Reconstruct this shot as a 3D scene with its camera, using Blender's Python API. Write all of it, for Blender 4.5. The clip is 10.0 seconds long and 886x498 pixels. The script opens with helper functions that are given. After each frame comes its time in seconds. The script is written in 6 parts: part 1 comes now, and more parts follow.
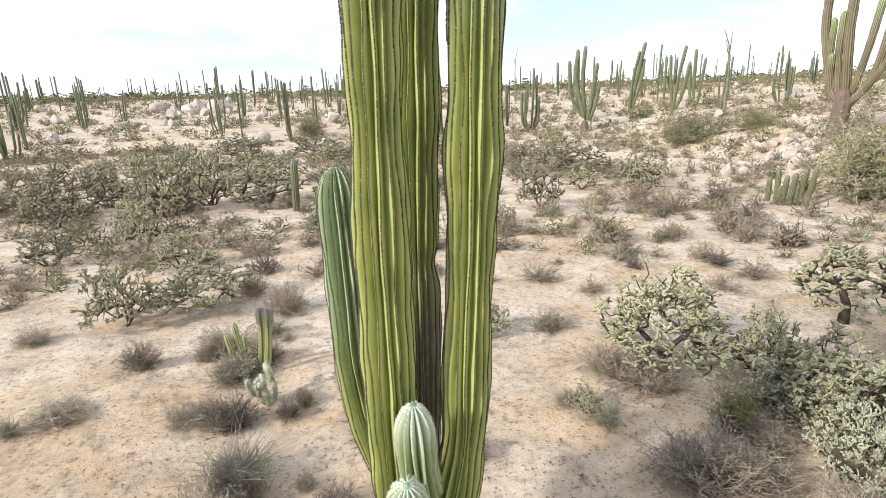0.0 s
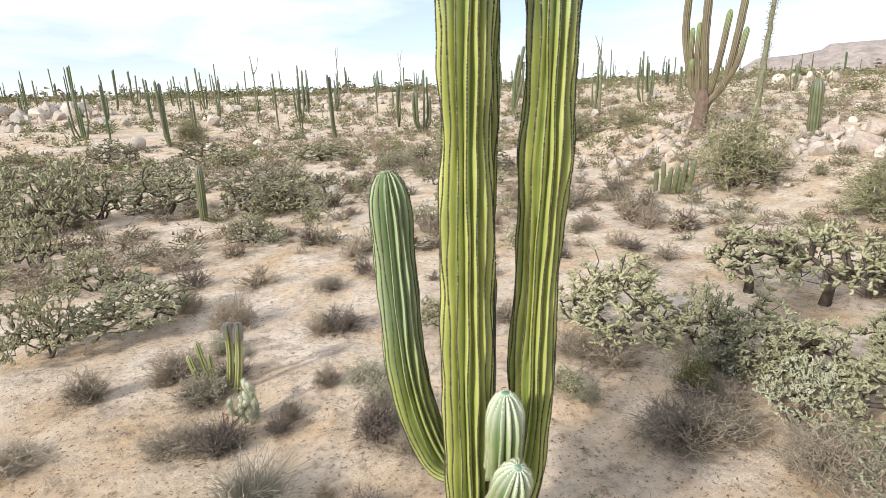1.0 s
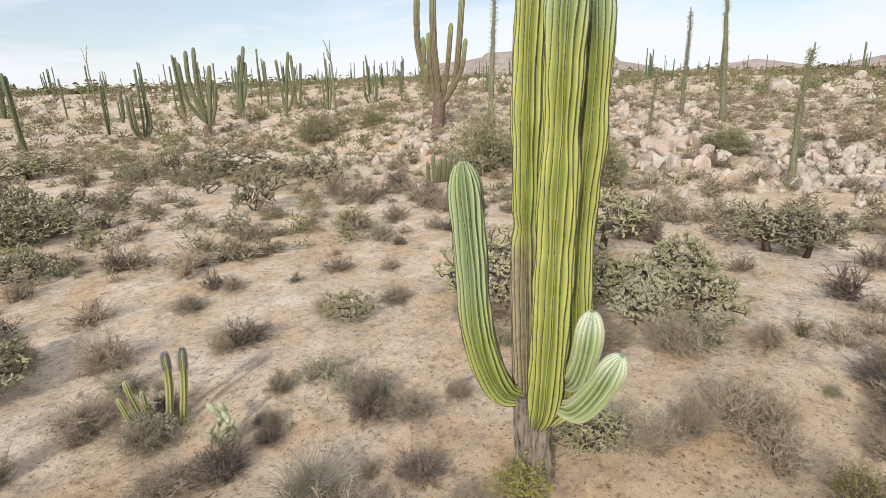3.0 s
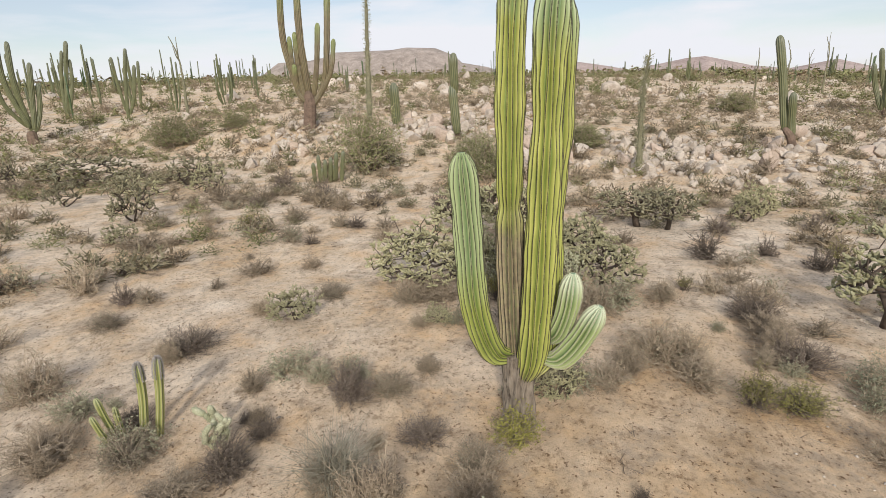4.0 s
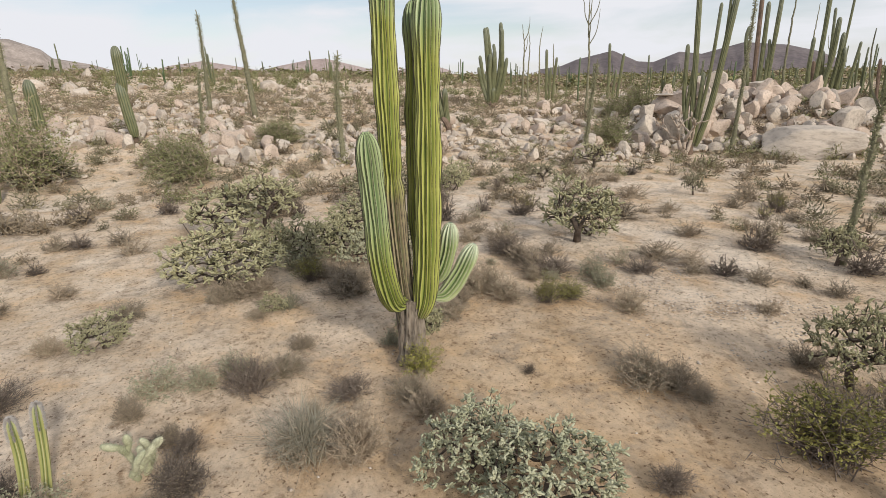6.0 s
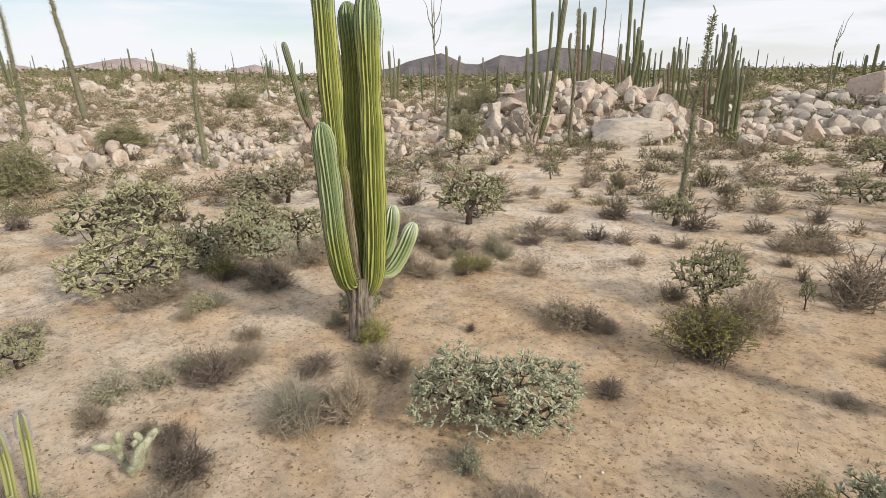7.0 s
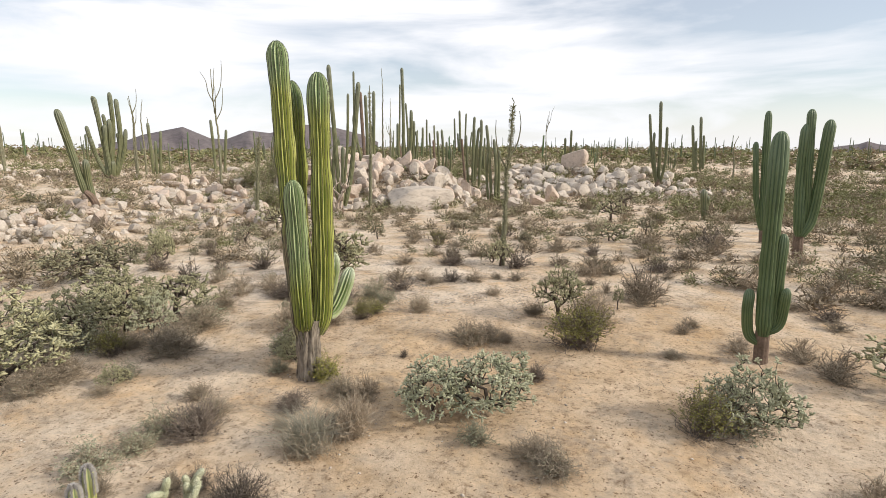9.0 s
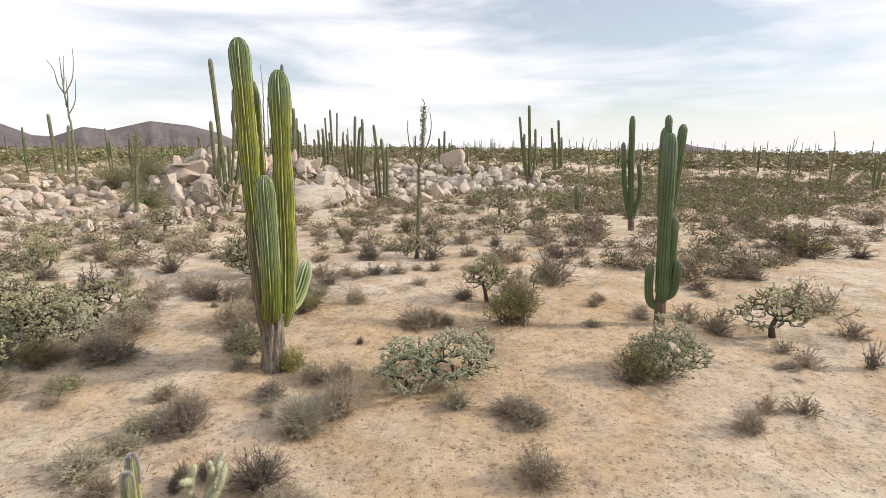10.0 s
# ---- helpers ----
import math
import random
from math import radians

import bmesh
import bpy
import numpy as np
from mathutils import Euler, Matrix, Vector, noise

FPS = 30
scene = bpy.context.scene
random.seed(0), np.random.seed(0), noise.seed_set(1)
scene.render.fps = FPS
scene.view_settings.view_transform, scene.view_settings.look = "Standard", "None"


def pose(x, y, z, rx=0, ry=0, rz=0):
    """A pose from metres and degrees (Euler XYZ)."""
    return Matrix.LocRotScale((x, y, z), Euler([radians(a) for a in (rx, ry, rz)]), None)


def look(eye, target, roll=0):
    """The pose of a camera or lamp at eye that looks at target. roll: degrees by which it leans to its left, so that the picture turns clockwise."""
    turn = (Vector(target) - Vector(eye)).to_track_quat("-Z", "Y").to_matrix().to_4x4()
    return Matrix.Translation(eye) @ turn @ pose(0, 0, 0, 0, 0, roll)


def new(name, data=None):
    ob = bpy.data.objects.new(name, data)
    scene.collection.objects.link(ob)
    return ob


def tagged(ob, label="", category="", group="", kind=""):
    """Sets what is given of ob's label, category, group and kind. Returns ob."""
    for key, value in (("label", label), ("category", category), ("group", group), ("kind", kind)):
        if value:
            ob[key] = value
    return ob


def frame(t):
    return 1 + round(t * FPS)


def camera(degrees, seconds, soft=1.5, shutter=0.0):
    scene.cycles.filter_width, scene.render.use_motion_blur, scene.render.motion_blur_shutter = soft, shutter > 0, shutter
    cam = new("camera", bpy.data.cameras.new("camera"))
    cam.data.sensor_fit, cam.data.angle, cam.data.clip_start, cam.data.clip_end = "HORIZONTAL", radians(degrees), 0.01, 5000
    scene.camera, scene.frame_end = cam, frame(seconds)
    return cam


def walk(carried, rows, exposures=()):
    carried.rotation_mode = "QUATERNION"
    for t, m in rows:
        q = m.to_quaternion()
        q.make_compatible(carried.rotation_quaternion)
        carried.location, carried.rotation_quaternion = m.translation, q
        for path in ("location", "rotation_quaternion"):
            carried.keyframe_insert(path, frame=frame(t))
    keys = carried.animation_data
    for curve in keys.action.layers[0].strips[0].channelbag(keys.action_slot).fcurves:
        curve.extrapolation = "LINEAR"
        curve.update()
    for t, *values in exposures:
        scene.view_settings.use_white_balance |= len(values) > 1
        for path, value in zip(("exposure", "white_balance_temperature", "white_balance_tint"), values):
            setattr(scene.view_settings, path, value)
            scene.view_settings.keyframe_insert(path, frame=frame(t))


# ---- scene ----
cam = camera(78.5, 10.0, soft=0.6)
PATH = [
    (0, (0.097, -0.058, 3.489), (0.867, 1.709, 2.955), -1.6),
    (0.5, (-0.371, 0.128, 3.508), (0.58, 1.804, 2.971), -1.7),
    (1, (-0.885, 0.348, 3.537), (0.241, 1.91, 2.995), -1.8),
    (1.5, (-1.429, 0.64, 3.57), (-0.115, 2.045, 3.019), -1.9),
    (2, (-1.99, 0.961, 3.608), (-0.505, 2.18, 3.052), -1.9),
    (3.3, (-3.36, 2.023, 3.665), (-1.565, 2.693, 3.091), -2.0),
    (3.5, (-3.554, 2.221, 3.681), (-1.728, 2.8, 3.104), -2.0),
    (4, (-3.975, 2.748, 3.688), (-2.088, 3.06, 3.103), -1.9),
    (4.5, (-4.271, 3.325, 3.674), (-2.36, 3.345, 3.083), -1.8),
    (5, (-4.436, 3.942, 3.671), (-2.558, 3.609, 3.068), -1.7),
    (5.2, (-4.504, 4.194, 3.673), (-2.652, 3.744, 3.067), -1.6),
    (6.3, (-4.642, 5.696, 3.65), (-3.031, 4.687, 3.03), -1.4),
    (6.5, (-4.656, 5.987, 3.643), (-3.111, 4.881, 3.021), -1.4),
    (7, (-4.588, 6.693, 3.62), (-3.213, 5.382, 2.994), -1.2),
    (7.5, (-4.432, 7.351, 3.624), (-3.181, 5.881, 3.101), -1.0),
    (8, (-4.182, 8.03, 3.595), (-3.09, 6.401, 3.203), -0.7),
    (8.5, (-3.887, 8.631, 3.556), (-2.987, 6.886, 3.176), -0.5),
    (9, (-3.467, 9.229, 3.55), (-2.765, 7.396, 3.169), -0.2),
    (9.5, (-2.975, 9.737, 3.529), (-2.488, 7.835, 3.149), 0.0),
    (10, (-2.381, 10.218, 3.507), (-2.139, 8.27, 3.126), 0.2),
]
EXPOSURES = [(0, 0.66, 5960, 10), (2, 0.29, 6210, 10), (3.5, 0.12, 6350, 11), (4.5, -0.06, 6430, 11), (5.2, -0.1, 6430, 11), (7, 0.13, 6470, 10), (8.5, 0.25, 6490, 10), (10, 0.28, 6550, 11)]
walk(cam, [(t, look(eye, target, roll)) for t, eye, target, roll in PATH], EXPOSURES)

# ---- light ----
world = bpy.data.worlds.new("sky")
scene.world = world
world.use_nodes = True
wn, wl = world.node_tree.nodes, world.node_tree.links
wn.clear()
SUN_FROM = Vector((-0.98, -0.12, 0.52)).normalized()
sky = wn.new("ShaderNodeTexSky")
sky.sky_type = "NISHITA"
sky.sun_disc = False
sky.sun_elevation = math.asin(SUN_FROM.z)
sky.sun_rotation = math.atan2(SUN_FROM.x, SUN_FROM.y)
sky.altitude, sky.air_density, sky.dust_density, sky.ozone_density = 500, 1.0, 0.6, 1.0
tc = wn.new("ShaderNodeTexCoord")
mp = wn.new("ShaderNodeMapping")
mp.inputs["Scale"].default_value = (1.0, 1.0, 5.0)
cl = wn.new("ShaderNodeTexNoise")
cl.inputs["Scale"].default_value = 2.3
cl.inputs["Detail"].default_value = 7
cl.inputs["Roughness"].default_value = 0.52
cl.inputs["Distortion"].default_value = 0.35
cr = wn.new("ShaderNodeValToRGB")
cr.color_ramp.elements[0].position, cr.color_ramp.elements[1].position = 0.40, 0.57
cr.color_ramp.elements[0].color = (0.38, 0.38, 0.38, 1)
cr.color_ramp.elements[1].color = (1, 1, 1, 1)
cm = wn.new("ShaderNodeMix")
cm.data_type = "RGBA"
cm.inputs[7].default_value = (8.7, 8.8, 9.15, 1)
bg = wn.new("ShaderNodeBackground")
bg.inputs["Strength"].default_value = 0.097
wo = wn.new("ShaderNodeOutputWorld")
wl.new(tc.outputs["Generated"], mp.inputs["Vector"])
wl.new(mp.outputs["Vector"], cl.inputs["Vector"])
wl.new(cl.outputs["Fac"], cr.inputs["Fac"])
hz = wn.new("ShaderNodeSeparateXYZ")
hr = wn.new("ShaderNodeMapRange")
hr.inputs["From Min"].default_value, hr.inputs["From Max"].default_value = 0.0, 0.13
hr.inputs["To Min"].default_value, hr.inputs["To Max"].default_value = 0.80, 0.0
mx = wn.new("ShaderNodeMath")
mx.operation = "MAXIMUM"
wl.new(tc.outputs["Generated"], hz.inputs[0])
wl.new(hz.outputs["Z"], hr.inputs["Value"])
wl.new(hr.outputs["Result"], mx.inputs[0])
wl.new(cr.outputs["Color"], mx.inputs[1])
wl.new(mx.outputs[0], cm.inputs[0])
wl.new(sky.outputs["Color"], cm.inputs[6])
wl.new(cm.outputs[2], bg.inputs["Color"])
wl.new(bg.outputs["Background"], wo.inputs["Surface"])
sun_data = bpy.data.lights.new("sun", "SUN")
sun_data.energy, sun_data.angle, sun_data.color = 3.05, radians(6.0), (1.0, 0.92, 0.80)
sun = new("sun", sun_data)
sun.matrix_world = look(SUN_FROM * 50, (0, 0, 0))


# ---- materials ----
def rgb(c):
    return (c[0], c[1], c[2], 1)


def base_material(name, roughness):
    m = bpy.data.materials.new(name)
    m.use_nodes = True
    n, l = m.node_tree.nodes, m.node_tree.links
    b = n["Principled BSDF"]
    b.inputs["Roughness"].default_value = roughness
    b.inputs["Specular IOR Level"].default_value = 0.25
    return m, n, l, b


def add_noise(n, l, scale, detail=4.0, rough=0.6, coord="Object"):
    t = n.new("ShaderNodeTexCoord")
    x = n.new("ShaderNodeTexNoise")
    x.inputs["Scale"].default_value, x.inputs["Detail"].default_value, x.inputs["Roughness"].default_value = scale, detail, rough
    l.new(t.outputs[coord], x.inputs["Vector"])
    return x


def add_ramp(n, l, source, stops):
    r = n.new("ShaderNodeValToRGB")
    e = r.color_ramp.elements
    e[0].position, e[0].color = stops[0][0], rgb(stops[0][1])
    e[1].position, e[1].color = stops[-1][0], rgb(stops[-1][1])
    for p, c in stops[1:-1]:
        k = e.new(p)
        k.color = rgb(c)
    l.new(source, r.inputs["Fac"])
    return r


def add_mix(n, l, fac, a, b, blend="MIX"):
    x = n.new("ShaderNodeMix")
    x.data_type, x.blend_type = "RGBA", blend
    for i, v in ((0, fac), (6, a), (7, b)):
        if hasattr(v, "links"):
            l.new(v, x.inputs[i])
        elif i == 0:
            x.inputs[i].default_value = v
        else:
            x.inputs[i].default_value = rgb(v)
    return x.outputs[2]


def add_bump(n, l, b, height, strength, distance):
    x = n.new("ShaderNodeBump")
    x.inputs["Strength"].default_value, x.inputs["Distance"].default_value = strength, distance
    l.new(height, x.inputs["Height"])
    l.new(x.outputs["Normal"], b.inputs["Normal"])


def varied(name, dark, light, scale, roughness=0.85, bump=0.3, bump_scale=None, random_tint=0.0, island=False):
    """A material of two tones with grain at two scales; alike pieces differ by their random number."""
    m, n, l, b = base_material(name, roughness)
    big = add_noise(n, l, scale, 5)
    small = add_noise(n, l, (bump_scale or scale * 7), 4)
    r = add_ramp(n, l, big.outputs["Fac"], ((0.32, dark), (0.68, light)))
    r2 = add_ramp(n, l, small.outputs["Fac"], ((0.3, (0.72, 0.72, 0.72)), (0.7, (1.15, 1.15, 1.15))))
    c = add_mix(n, l, 1.0, r.outputs["Color"], r2.outputs["Color"], "MULTIPLY")
    if random_tint:
        if island:
            src = n.new("ShaderNodeNewGeometry").outputs["Random Per Island"]
        else:
            src = n.new("ShaderNodeObjectInfo").outputs["Random"]
        lo, hi = 1 - random_tint, 1 + random_tint
        r3 = add_ramp(n, l, src, ((0.0, (lo, lo, lo * 0.96)), (1.0, (hi, hi * 0.98, hi * 0.94))))
        c = add_mix(n, l, 1.0, c, r3.outputs["Color"], "MULTIPLY")
    l.new(c, b.inputs["Base Color"])
    add_bump(n, l, b, small.outputs["Fac"], bump, 0.02)
    return m


def cactus_skin(name, low, high, tip, tip_at, woody=None, edge=(0.12, 0.115, 0.06), edge_weight=0.55):
    """Waxy ribbed skin: green flesh, a paler bloom on young growth, corky brown at the foot where asked."""
    m, n, l, b = base_material(name, 0.42)
    b.inputs["Specular IOR Level"].default_value = 0.45
    big = add_noise(n, l, 2.6, 5)
    small = add_noise(n, l, 60, 3)
    r = add_ramp(n, l, big.outputs["Fac"], ((0.3, low), (0.7, high)))
    t = n.new("ShaderNodeTexCoord")
    sep = n.new("ShaderNodeSeparateXYZ")
    l.new(t.outputs["Generated"], sep.inputs[0])
    wob = n.new("ShaderNodeMath")
    wob.operation = "MULTIPLY_ADD"
    l.new(big.outputs["Fac"], wob.inputs[0])
    wob.inputs[1].default_value = 0.16
    l.new(sep.outputs["Z"], wob.inputs[2])
    rt = add_ramp(n, l, wob.outputs[0], ((tip_at, (0, 0, 0)), (min(tip_at + 0.25, 1.0), (1, 1, 1))))
    c = add_mix(n, l, rt.outputs["Color"], r.outputs["Color"], tip)
    if woody:
        rw = add_ramp(n, l, wob.outputs[0], ((woody[0] - 0.05, (1, 1, 1)), (woody[0] + 0.05, (0, 0, 0))))
        cork = add_noise(n, l, 14, 6, 0.75)
        rc = add_ramp(n, l, cork.outputs["Fac"], ((0.3, (0.19, 0.15, 0.105)), (0.52, (0.31, 0.265, 0.175)), (0.70, (0.33, 0.335, 0.15))))
        c = add_mix(n, l, rw.outputs["Color"], c, rc.outputs["Color"])
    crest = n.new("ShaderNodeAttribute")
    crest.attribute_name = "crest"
    # shade between ribs put into the colour: darker, greener furrows, brighter, yellower flanks; a dark line of areoles
    # along the crest
    furrow_shade = add_ramp(n, l, crest.outputs["Fac"], ((0.05, (0.42, 0.55, 0.42)), (0.55, (1, 1, 1)), (0.88, (1.16, 1.13, 1.08))))
    c = add_mix(n, l, 1.0, c, furrow_shade.outputs["Color"], "MULTIPLY")
    line = add_ramp(n, l, crest.outputs["Fac"], ((0.93, (0, 0, 0)), (1.0, (edge_weight, edge_weight, edge_weight))))
    c = add_mix(n, l, line.outputs["Color"], c, edge)
    # pale corky flecks
    fl = add_noise(n, l, 26, 5, 0.7)
    rf = add_ramp(n, l, fl.outputs["Fac"], ((0.66, (0, 0, 0)), (0.74, (0.5, 0.5, 0.5))))
    c = add_mix(n, l, rf.outputs["Color"], c, (0.33, 0.29, 0.17))
    l.new(c, b.inputs["Base Color"])
    add_bump(n, l, b, small.outputs["Fac"], 0.15, 0.01)
    return m


def red_soil(n, l, wide):
    """A broad stain of redder soil about the great cactus, ragged at its edge."""
    t = n.new("ShaderNodeTexCoord")
    d = n.new("ShaderNodeVectorMath")
    d.operation = "DISTANCE"
    l.new(t.outputs["Object"], d.inputs[0])
    d.inputs[1].default_value = (-2.4, 1.2, 0)
    w = n.new("ShaderNodeMath")
    w.operation = "MULTIPLY_ADD"
    l.new(wide.outputs["Fac"], w.inputs[0])
    w.inputs[1].default_value = 9.0
    l.new(d.outputs["Value"], w.inputs[2])
    r = n.new("ShaderNodeMapRange")
    r.inputs["From Min"].default_value, r.inputs["From Max"].default_value = 6.0, 12.5
    r.inputs["To Min"].default_value, r.inputs["To Max"].default_value = 0.55, 0.0
    l.new(w.outputs[0], r.inputs["Value"])
    return r.outputs["Result"]


def bark_material(name, dark, light):
    """Corky bark split by upright fissures."""
    m, n, l, b = base_material(name, 0.95)
    t = n.new("ShaderNodeTexCoord")
    mp = n.new("ShaderNodeMapping")
    mp.inputs["Scale"].default_value = (1, 1, 0.16)
    l.new(t.outputs["Object"], mp.inputs["Vector"])
    split = add_noise(n, l, 26, 6, 0.7)
    l.new(mp.outputs["Vector"], split.inputs["Vector"])
    big = add_noise(n, l, 7, 5)
    c = add_ramp(n, l, big.outputs["Fac"], ((0.3, dark), (0.7, light))).outputs["Color"]
    s = add_ramp(n, l, split.outputs["Fac"], ((0.36, (0.25, 0.22, 0.2)), (0.47, (0.85, 0.84, 0.82)), (0.7, (1.25, 1.22, 1.18))))
    c = add_mix(n, l, 1.0, c, s.outputs["Color"], "MULTIPLY")
    l.new(c, b.inputs["Base Color"])
    add_bump(n, l, b, split.outputs["Fac"], 1.0, 0.05)
    return m


def sand_material():
    m, n, l, b = base_material("desert_sand", 0.95)
    b.inputs["Specular IOR Level"].default_value = 0.1
    wide = add_noise(n, l, 0.16, 5, 0.6)
    mid = add_noise(n, l, 1.05, 7, 0.66)
    fine = add_noise(n, l, 9, 8, 0.7)
    grit = add_noise(n, l, 48, 6, 0.75)
    clod = add_noise(n, l, 4.2, 9, 0.78)
    c = add_ramp(n, l, wide.outputs["Fac"], ((0.36, (0.555, 0.43, 0.295)), (0.52, (0.62, 0.50, 0.37)), (0.66, (0.68, 0.58, 0.465)))).outputs["Color"]
    soil = add_ramp(n, l, mid.outputs["Fac"], ((0.52, (0, 0, 0)), (0.68, (0.60, 0.60, 0.60))))
    c = add_mix(n, l, soil.outputs["Color"], c, (0.56, 0.36, 0.18))
    pale = add_ramp(n, l, mid.outputs["Fac"], ((0.33, (0.75, 0.75, 0.75)), (0.52, (0, 0, 0))))
    c = add_mix(n, l, pale.outputs["Color"], c, (0.75, 0.655, 0.54))
    c = add_mix(n, l, red_soil(n, l, wide), c, (0.53, 0.36, 0.20))
    litter = add_noise(n, l, 1.9, 10, 0.78)
    lf = add_ramp(n, l, litter.outputs["Fac"], ((0.50, (0, 0, 0)), (0.64, (0.72, 0.72, 0.72))))
    c = add_mix(n, l, lf.outputs["Color"], c, (0.33, 0.27, 0.21))
    f2 = add_ramp(n, l, fine.outputs["Fac"], ((0.30, (0.52, 0.48, 0.44)), (0.45, (1, 1, 1)), (0.70, (1.16, 1.16, 1.16))))
    c = add_mix(n, l, 1.0, c, f2.outputs["Color"], "MULTIPLY")
    g2 = add_ramp(n, l, grit.outputs["Fac"], ((0.28, (0.45, 0.42, 0.39)), (0.43, (1, 1, 1)), (0.74, (1.04, 1.04, 1.04)), (0.80, (1.3, 1.3, 1.3))))
    c = add_mix(n, l, 1.0, c, g2.outputs["Color"], "MULTIPLY")
    patch = add_noise(n, l, 3.1, 10, 0.74)
    m2 = add_ramp(n, l, patch.outputs["Fac"], ((0.33, (0.80, 0.765, 0.73)), (0.47, (1.0, 0.995, 0.99)), (0.64, (1.10, 1.11, 1.12))))
    c = add_mix(n, l, 1.0, c, m2.outputs["Color"], "MULTIPLY")
    speck = add_noise(n, l, 23, 3, 0.55)
    p2 = add_ramp(n, l, speck.outputs["Fac"], ((0.33, (0.38, 0.33, 0.29)), (0.39, (1, 1, 1))))
    c = add_mix(n, l, 1.0, c, p2.outputs["Color"], "MULTIPLY")
    k2 = add_ramp(n, l, clod.outputs["Fac"], ((0.34, (0.52, 0.46, 0.40)), (0.45, (1, 1, 1)), (0.6, (1.03, 1.03, 1.03)), (0.72, (1.12, 1.12, 1.12))))
    c = add_mix(n, l, 1.0, c, k2.outputs["Color"], "MULTIPLY")
    l.new(c, b.inputs["Base Color"])
    h = add_mix(n, l, 0.40, fine.outputs["Color"], grit.outputs["Color"])
    h = add_mix(n, l, 0.55, h, clod.outputs["Color"])
    add_bump(n, l, b, h, 1.0, 0.10)
    return m


def rock_material(name, dark, light, warm):
    m, n, l, b = base_material(name, 0.9)
    big = add_noise(n, l, 0.9, 6, 0.65)
    small = add_noise(n, l, 11, 7, 0.75)
    c = add_ramp(n, l, big.outputs["Fac"], ((0.3, dark), (0.52, light), (0.75, warm))).outputs["Color"]
    s2 = add_ramp(n, l, small.outputs["Fac"], ((0.3, (0.55, 0.54, 0.53)), (0.5, (1, 1, 1)), (0.75, (1.15, 1.14, 1.12))))
    c = add_mix(n, l, 1.0, c, s2.outputs["Color"], "MULTIPLY")
    oi = n.new("ShaderNodeNewGeometry")
    r3 = add_ramp(n, l, oi.outputs["Random Per Island"], ((0.0, (0.78, 0.75, 0.72)), (1.0, (1.12, 1.1, 1.08))))
    c = add_mix(n, l, 1.0, c, r3.outputs["Color"], "MULTIPLY")
    l.new(c, b.inputs["Base Color"])
    add_bump(n, l, b, small.outputs["Fac"], 0.5, 0.08)
    return m


M_SAND = sand_material()
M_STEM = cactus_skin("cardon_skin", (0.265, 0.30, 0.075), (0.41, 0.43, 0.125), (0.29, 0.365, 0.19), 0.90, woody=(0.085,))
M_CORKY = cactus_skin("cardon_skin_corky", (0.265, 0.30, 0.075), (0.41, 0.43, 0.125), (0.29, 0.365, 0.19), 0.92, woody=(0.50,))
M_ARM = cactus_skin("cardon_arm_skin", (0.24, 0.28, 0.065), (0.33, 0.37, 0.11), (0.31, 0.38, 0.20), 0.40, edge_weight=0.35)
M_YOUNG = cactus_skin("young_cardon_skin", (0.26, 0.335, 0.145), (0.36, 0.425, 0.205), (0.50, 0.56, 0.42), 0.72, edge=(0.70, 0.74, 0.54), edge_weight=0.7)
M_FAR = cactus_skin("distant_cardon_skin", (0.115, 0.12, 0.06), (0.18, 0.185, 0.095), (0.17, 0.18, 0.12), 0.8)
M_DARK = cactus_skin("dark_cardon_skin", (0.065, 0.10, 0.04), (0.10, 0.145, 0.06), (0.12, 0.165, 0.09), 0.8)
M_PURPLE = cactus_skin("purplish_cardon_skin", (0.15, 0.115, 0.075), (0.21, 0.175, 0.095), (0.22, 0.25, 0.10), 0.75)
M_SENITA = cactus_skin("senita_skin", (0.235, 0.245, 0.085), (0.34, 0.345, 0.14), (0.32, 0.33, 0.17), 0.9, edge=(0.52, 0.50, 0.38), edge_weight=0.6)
M_BARK = bark_material("cardon_bark", (0.24, 0.20, 0.16), (0.40, 0.35, 0.29))
M_BROWN = varied("brown_cactus_trunk", (0.13, 0.095, 0.07), (0.24, 0.17, 0.13), 4, 0.95, 0.7, 22)
M_SPINE = varied("spines", (0.022, 0.02, 0.015), (0.13, 0.115, 0.09), 45, 0.8, 0.0)
M_GREYTIP = varied("grey_bristles", (0.36, 0.335, 0.315), (0.54, 0.51, 0.48), 30, 0.9, 0.2)
M_WOOD = varied("cholla_wood", (0.07, 0.055, 0.045), (0.15, 0.12, 0.10), 9, 0.95, 0.6, 40, 0.15)
M_CHOLLA = varied("cholla_joints", (0.29, 0.285, 0.16), (0.55, 0.525, 0.345), 5, 0.8, 0.8, 70, 0.22)
M_CHOLLA_PALE = varied("pale_cholla_joints", (0.38, 0.40, 0.26), (0.62, 0.62, 0.46), 5, 0.8, 0.8, 70, 0.12)
M_CHOLLA_GREY = varied("grey_cholla_joints", (0.20, 0.19, 0.12), (0.38, 0.355, 0.245), 5, 0.85, 0.8, 70, 0.15)
M_FUZZ = varied("cholla_spines", (0.34, 0.33, 0.22), (0.55, 0.53, 0.40), 20, 0.7, 0.0)
M_TWIG = varied("grey_twigs", (0.24, 0.195, 0.145), (0.46, 0.385, 0.30), 6, 0.95, 0.0, None, 0.28)
M_TWIG_DARK = varied("dark_twigs", (0.12, 0.095, 0.08), (0.24, 0.20, 0.17), 6, 0.95, 0.0, None, 0.2)
